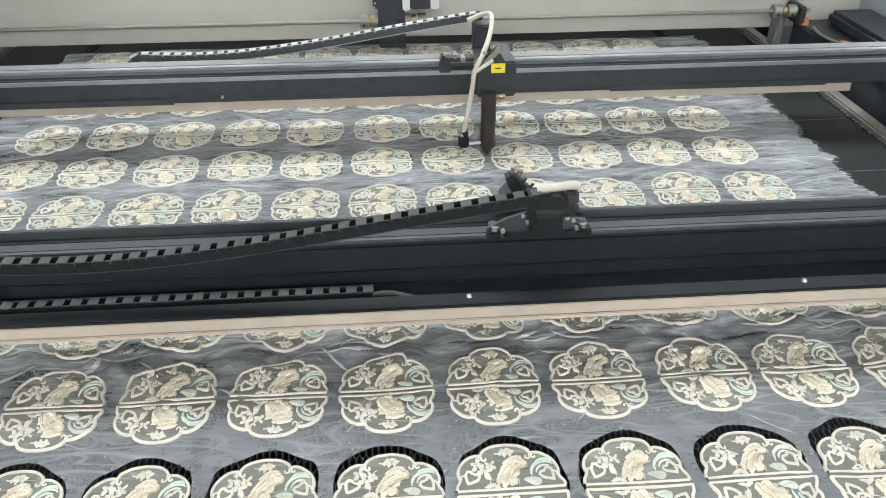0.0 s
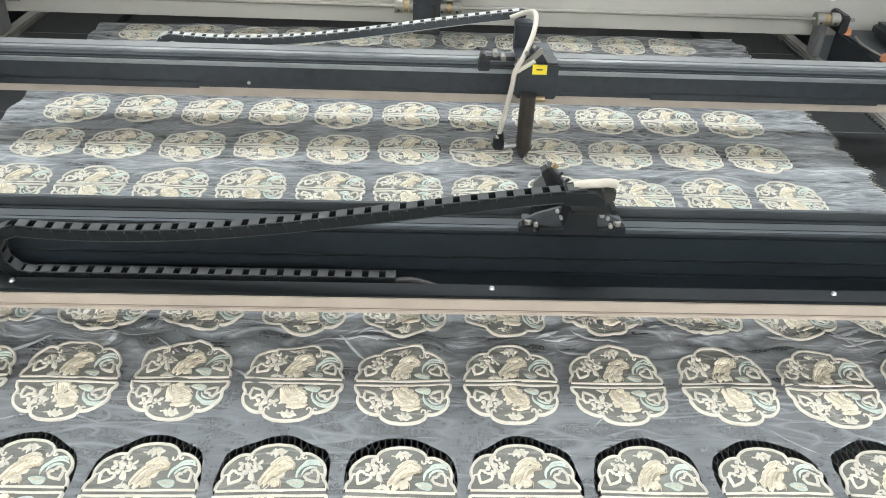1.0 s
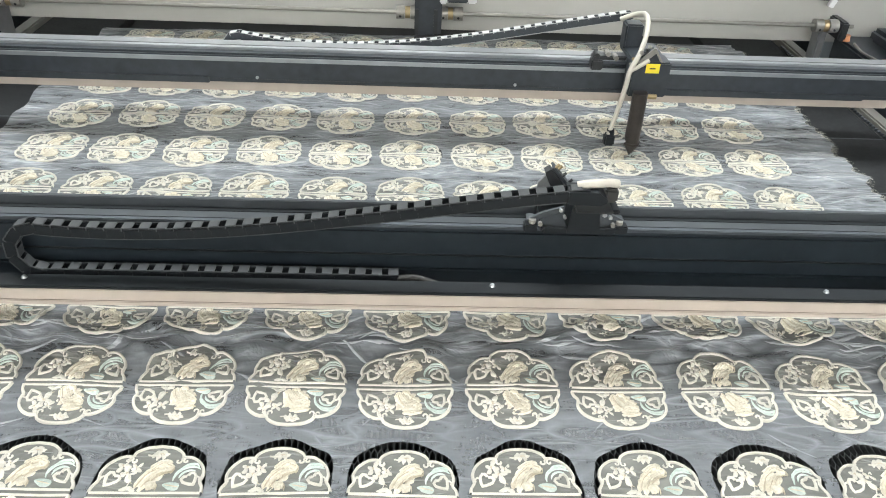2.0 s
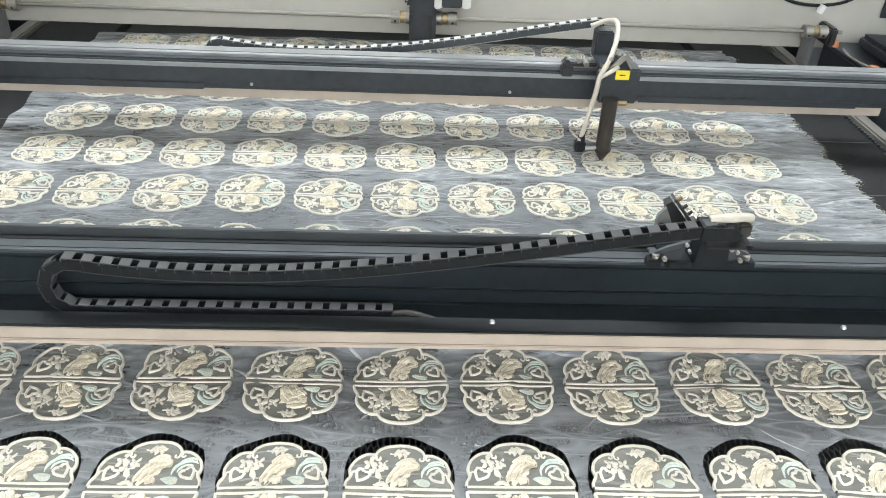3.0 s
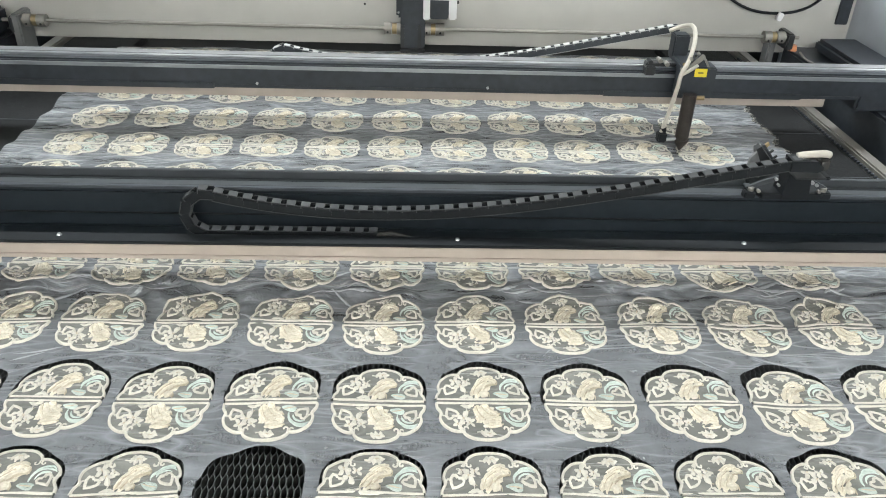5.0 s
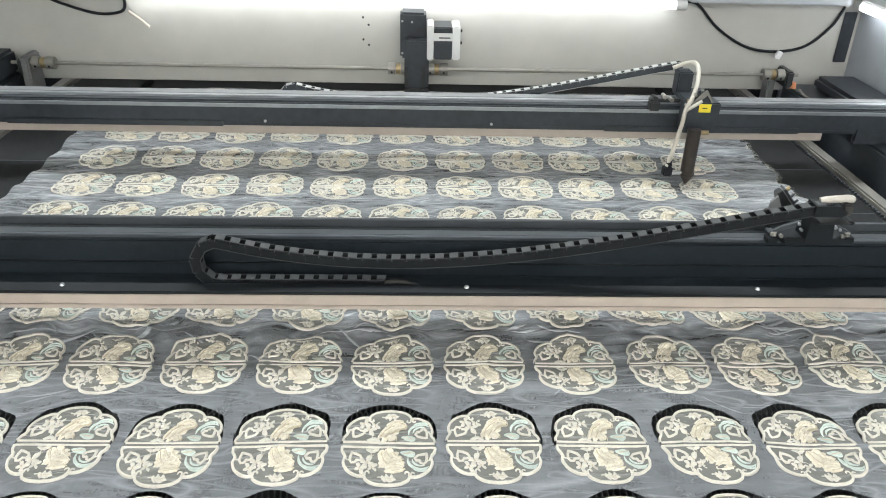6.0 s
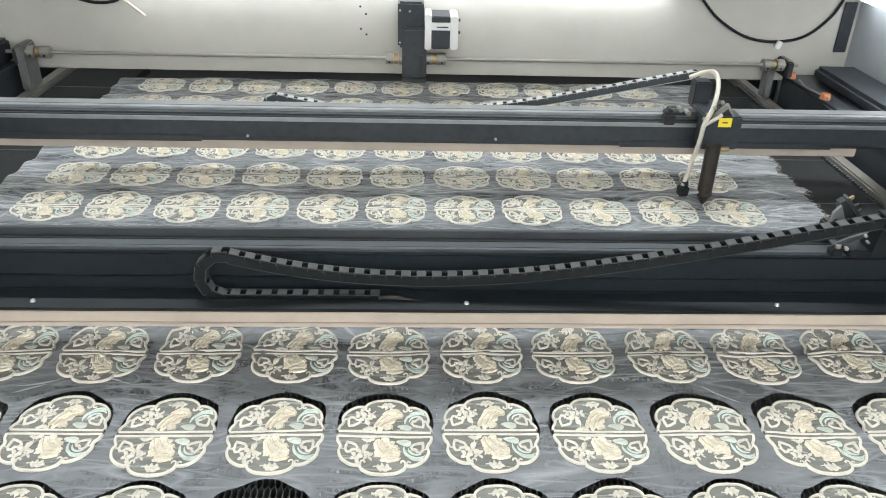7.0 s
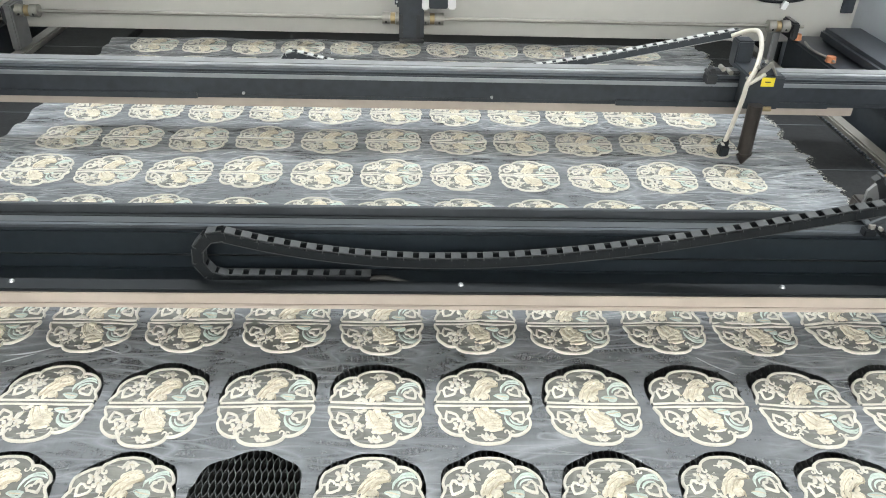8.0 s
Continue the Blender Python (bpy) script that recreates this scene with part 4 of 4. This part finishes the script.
    part("nozzle", bm, NOZZLE, car, "tapered dark laser nozzle")
    return car


def gantry_back():
    g = thing("gantry", "black laser gantry beam carrying a hanging nozzle", "gantry", "gantries")
    def bx(name, boxes, material, label="", bevel=0.002):
        bm = bmesh.new()
        for b in boxes:
            box(bm, *b, bevel=bevel)
        return part(name, bm, material, g, label)
    L, R = -1.13, 1.13
    bx("beam", [(L, R, 0.004, 0.072, 0.113, 0.164)], BLACK, "long black painted box beam", 0.004)
    bx("skirt_plate", [(-0.86, -0.392, 0.0, 0.0038, 0.1055, 0.118)], BLACK, "black skirt plate", 0.001)
    bx("skirt_plate", [(0.455, 0.898, 0.0, 0.0038, 0.1055, 0.118)], BLACK, "black skirt plate", 0.001)
    bx("guide_rail", [(L, R, -0.001, 0.0038, 0.150, 0.158)], BRIGHT, "ground steel guide rail", 0.001)
    bx("top_rail", [(L, R, 0.022, 0.034, 0.1642, 0.170)], BRIGHT, "ground steel guide rail", 0.001)
    bx("top_cover", [(L, R, 0.042, 0.07, 0.1642, 0.168)], PLATE, "pale grey steel cover strip", 0.001)
    bx("tray", [(-0.7, 1.0, 0.075, 0.125, 0.09, 0.094)], BLACK, "", 0.001)
    bx("lower_strip", [(-1.0, 0.965, 0.02, 0.05, 0.083, 0.104)], STRIP, "beige painted lower strip", 0.0015)
    bx("under_plate", [(L, R, 0.01, 0.07, 0.1045, 0.1125)], BLACK, "", 0.001)
    for x in (-1.08, 1.08):
        bx("end_block", [(x - 0.05, x + 0.05, 0.006, 0.11, 0.079, 0.15)], BLACK, "black end block", 0.006)
    for x in (-0.3, 0.2):
        bm = bmesh.new()
        rod(bm, (x, 0.004, 0.118), (x, 0.001, 0.118), 0.003)
        part("screw", bm, STEEL, g)
    return g


def carriage_back(g):
    bm = bmesh.new()
    box(bm, -0.022, 0.052, -0.05, -0.004, 0.122, 0.19, 0.003)
    box(bm, -0.02, 0.05, -0.03, 0.07, 0.176, 0.188, 0.003)
    car = part("carriage", bm, BLACK, g, "black cutting head carriage with yellow label")
    bm = bmesh.new()
    rod(bm, (0, -0.06, 0.135), (0, -0.06, 0.034), 0.0145, 0.0145, 20)
    rod(bm, (0, -0.06, 0.034), (0, -0.06, 0.03), 0.0165, 0.0165, 20)
    rod(bm, (0, -0.06, 0.03), (0, -0.06, 0.008), 0.0165, 0.003, 20)
    part("nozzle", bm, NOZZLE, car, "tapered brown-black laser nozzle")
    bm = bmesh.new()
    rod(bm, (0.012, -0.062, 0.128), (0.03, -0.062, 0.128), 0.005)
    part("knob", bm, BRASS, car, "small brass knob")
    bm = bmesh.new()
    box(bm, 0.004, 0.03, -0.0515, -0.0502, 0.17, 0.188)
    part("sticker", bm, YELLOW, car, "yellow warning sticker with black print")
    bm = bmesh.new()
    box(bm, 0.011, 0.022, -0.0522, -0.0516, 0.178, 0.1802)
    part("print_bar", bm, INK, car)
    bm = bmesh.new()
    box(bm, -0.088, -0.022, -0.005, 0.018, 0.176, 0.184, 0.002)
    box(bm, -0.09, -0.068, -0.012, 0.012, 0.158, 0.178, 0.002)
    part("roller_bracket", bm, DARK, car)
    for x, y, z in ((-0.082, -0.016, 0.188), (-0.06, -0.012, 0.19), (-0.045, -0.016, 0.184)):
        bm = bmesh.new()
        rod(bm, (x, y, z), (x, y + 0.02, z), 0.0048)
        part("roller", bm, DARK if x < -0.07 else ALLOY, car, "steel guide roller")
    bm = bmesh.new()
    box(bm, -0.02, 0.014, 0.04, 0.075, 0.18, 0.232, 0.003)
    part("post", bm, BLACK, car)
    bm = bmesh.new()
    prism(bm, ((-0.026, 0.176), (-0.019, 0.17), (0.019, 0.208), (0.013, 0.216)), -0.05, -0.046)
    part("mirror_mount", bm, ALLOY, car, "slanted metal mirror mount")
    bm = bmesh.new()
    prism(bm, ((0.0135, 0.2165), (0.018, 0.2165), (0.034, 0.191), (0.03, 0.191)), -0.05, -0.044)
    part("mount_edge", bm, ALLOY, car)
    bm = bmesh.new()
    prism(bm, ((-0.018, 0.1905), (0.033, 0.1905), (0.016, 0.214)), -0.0435, -0.03)
    part("mirror_housing", bm, BLACK, car)
    for d, off, r, mt in ((0.12, 0.004, 0.003, ALLOY), (0.3, 0.006, 0.0036, BRASS), (0.46, 0.003, 0.0028, DARK), (0.62, 0.006, 0.0036, ALLOY), (0.8, 0.004, 0.003, DARK), (0.94, 0.005, 0.0032, ALLOY)):
        p = Vector((-0.024 + 0.038 * d - off, -0.047, 0.175 + 0.04 * d + off))
        part("adjusting_screw", rod(bmesh.new(), p, p + Vector((-0.004, -0.006, 0.004)), r, n=12), mt, car)
    bm = bmesh.new()
    pipe(bm, [(-0.03, 0.06, 0.236), (0.0, 0.052, 0.25), (0.012, 0.03, 0.253), (0.006, -0.01, 0.235), (-0.012, -0.048, 0.205), (-0.028, -0.062, 0.178), (-0.032, -0.066, 0.15), (-0.042, -0.068, 0.09), (-0.05, -0.068, 0.05)], 0.0046)
    pipe(bm, [(-0.03, -0.063, 0.176), (-0.012, -0.06, 0.186), (0.006, -0.055, 0.196)], 0.004)
    part("air_hose", bm, HOSE, car, "cream plastic air hose")
    bm = bmesh.new()
    box(bm, -0.058, -0.038, -0.078, -0.058, 0.03, 0.052, 0.003)
    rod(bm, (-0.045, -0.066, 0.052), (-0.047, -0.067, 0.062), 0.007)
    part("hose_fitting", bm, RUBBER, car, "black square hose fitting")
    bm = bmesh.new()
    rod(bm, (-0.038, -0.066, 0.034), (-0.014, -0.062, 0.034), 0.004)
    part("fitting_screw", bm, STEEL, car)
    return car


front, back = gantry_front(), gantry_back()
front_car, back_car = carriage_front(front), carriage_back(back)
front_chain, front_links = chain(front, 0.025, 0.0, CHAIN, CHAIN_BAR)
back_chain, back_links = chain(back, 0.1, 0.0, CHAIN_HAZED, CHAIN_LIT)

# times, gantry y, carriage x
FRONT = [
    (0.0, 0.848, 0.204), (0.2, 0.911, 0.168), (0.3, 0.917, 0.124), (0.5, 0.870, 0.082), (0.7, 0.857, 0.089), (0.8, 0.857, 0.130), (1.0, 0.856, 0.211), (1.2, 0.885, 0.218),
    (2.3, 0.864, 0.217), (2.5, 0.854, 0.272), (2.8, 0.822, 0.338), (3.0, 0.793, 0.365), (3.2, 0.777, 0.454), (3.3, 0.803, 0.475), (3.5, 0.884, 0.471), (3.7, 0.913, 0.404),
    (3.8, 0.905, 0.360), (4.0, 0.854, 0.345), (4.2, 0.857, 0.410), (4.3, 0.859, 0.455), (4.5, 0.860, 0.480), (4.8, 0.865, 0.575), (5.0, 0.866, 0.610), (5.1, 0.826, 0.615), (5.2, 0.788, 0.592),
    (6.3, 0.878, 0.650), (6.5, 0.914, 0.703), (6.7, 0.838, 0.695), (6.8, 0.796, 0.692), (7.0, 0.771, 0.688), (7.2, 0.830, 0.635), (7.3, 0.858, 0.608), (7.5, 0.829, 0.622),
    (7.6, 0.794, 0.651), (7.8, 0.768, 0.700), (8.0, 0.745, 0.722),
]
BACK = [
    (0.0, 1.508, 0.206), (0.2, 1.565, 0.252), (0.3, 1.572, 0.290), (0.5, 1.510, 0.337), (0.7, 1.437, 0.315), (0.8, 1.424, 0.281), (1.0, 1.467, 0.213), (1.2, 1.492, 0.211),
    (2.3, 1.537, 0.480), (2.5, 1.568, 0.420), (2.7, 1.496, 0.344), (2.8, 1.483, 0.340), (3.0, 1.502, 0.384), (3.2, 1.489, 0.477), (3.3, 1.489, 0.487), (3.5, 1.451, 0.497),
    (3.7, 1.445, 0.560), (3.8, 1.466, 0.600), (4.0, 1.535, 0.614), (4.2, 1.582, 0.544), (4.3, 1.568, 0.505), (4.5, 1.503, 0.482), (4.7, 1.511, 0.541), (4.8, 1.514, 0.585), (5.0, 1.508, 0.626), (5.2, 1.458, 0.644),
    (6.3, 1.543, 0.631), (6.5, 1.505, 0.620), (6.7, 1.405, 0.622), (6.8, 1.357, 0.629), (7.0, 1.370, 0.626), (7.2, 1.309, 0.630), (7.4, 1.268, 0.697), (7.5, 1.288, 0.735), (7.7, 1.359, 0.744), (8.0, 1.403, 0.718),
]


def glide(rows, t):
    """(y, x) at t, gliding from row to row."""
    T = [r[0] for r in rows]
    i = min(max(int(np.searchsorted(T, t, "right")) - 1, 0), len(T) - 2)
    h = T[i + 1] - T[i]
    u = (t - T[i]) / h
    out = []
    for k in (1, 2):
        v = [r[k] for r in rows]
        def slope(j):
            if j in (0, len(T) - 1):
                return 0.0
            a, b = (v[j] - v[j - 1]) / (T[j] - T[j - 1]), (v[j + 1] - v[j]) / (T[j + 1] - T[j])
            return 0.0 if a * b <= 0 else 2 * a * b / (a + b)
        out.append((2 * u ** 3 - 3 * u * u + 1) * v[i] + (u ** 3 - 2 * u * u + u) * h * slope(i) + (3 * u * u - 2 * u ** 3) * v[i + 1] + (u ** 3 - u * u) * h * slope(i + 1))
    return out


def motions():
    times = sorted({round(0.2 * k, 2) for k in range(41)} | {r[0] for r in FRONT} | {r[0] for r in BACK})
    for rows, g, car, links, cy, dz in ((FRONT, front, front_car, front_links, 0.025, 0.0), (BACK, back, back_car, back_links, 0.1, 0.0)):
        at = {t: glide(rows, t) for t in times}
        walk(g, [(t, pose(0, at[t][0], 0)) for t in times])
        walk(car, [(t, pose(at[t][1], 0, 0)) for t in times])
        paths = {t: chain_path(at[t][1]) for t in times}
        for k, l in enumerate(links):
            walk(l, [(t, pose(paths[t][k][0], cy, paths[t][k][1] + dz, 0, -paths[t][k][2], 0)) for t in times])


motions()
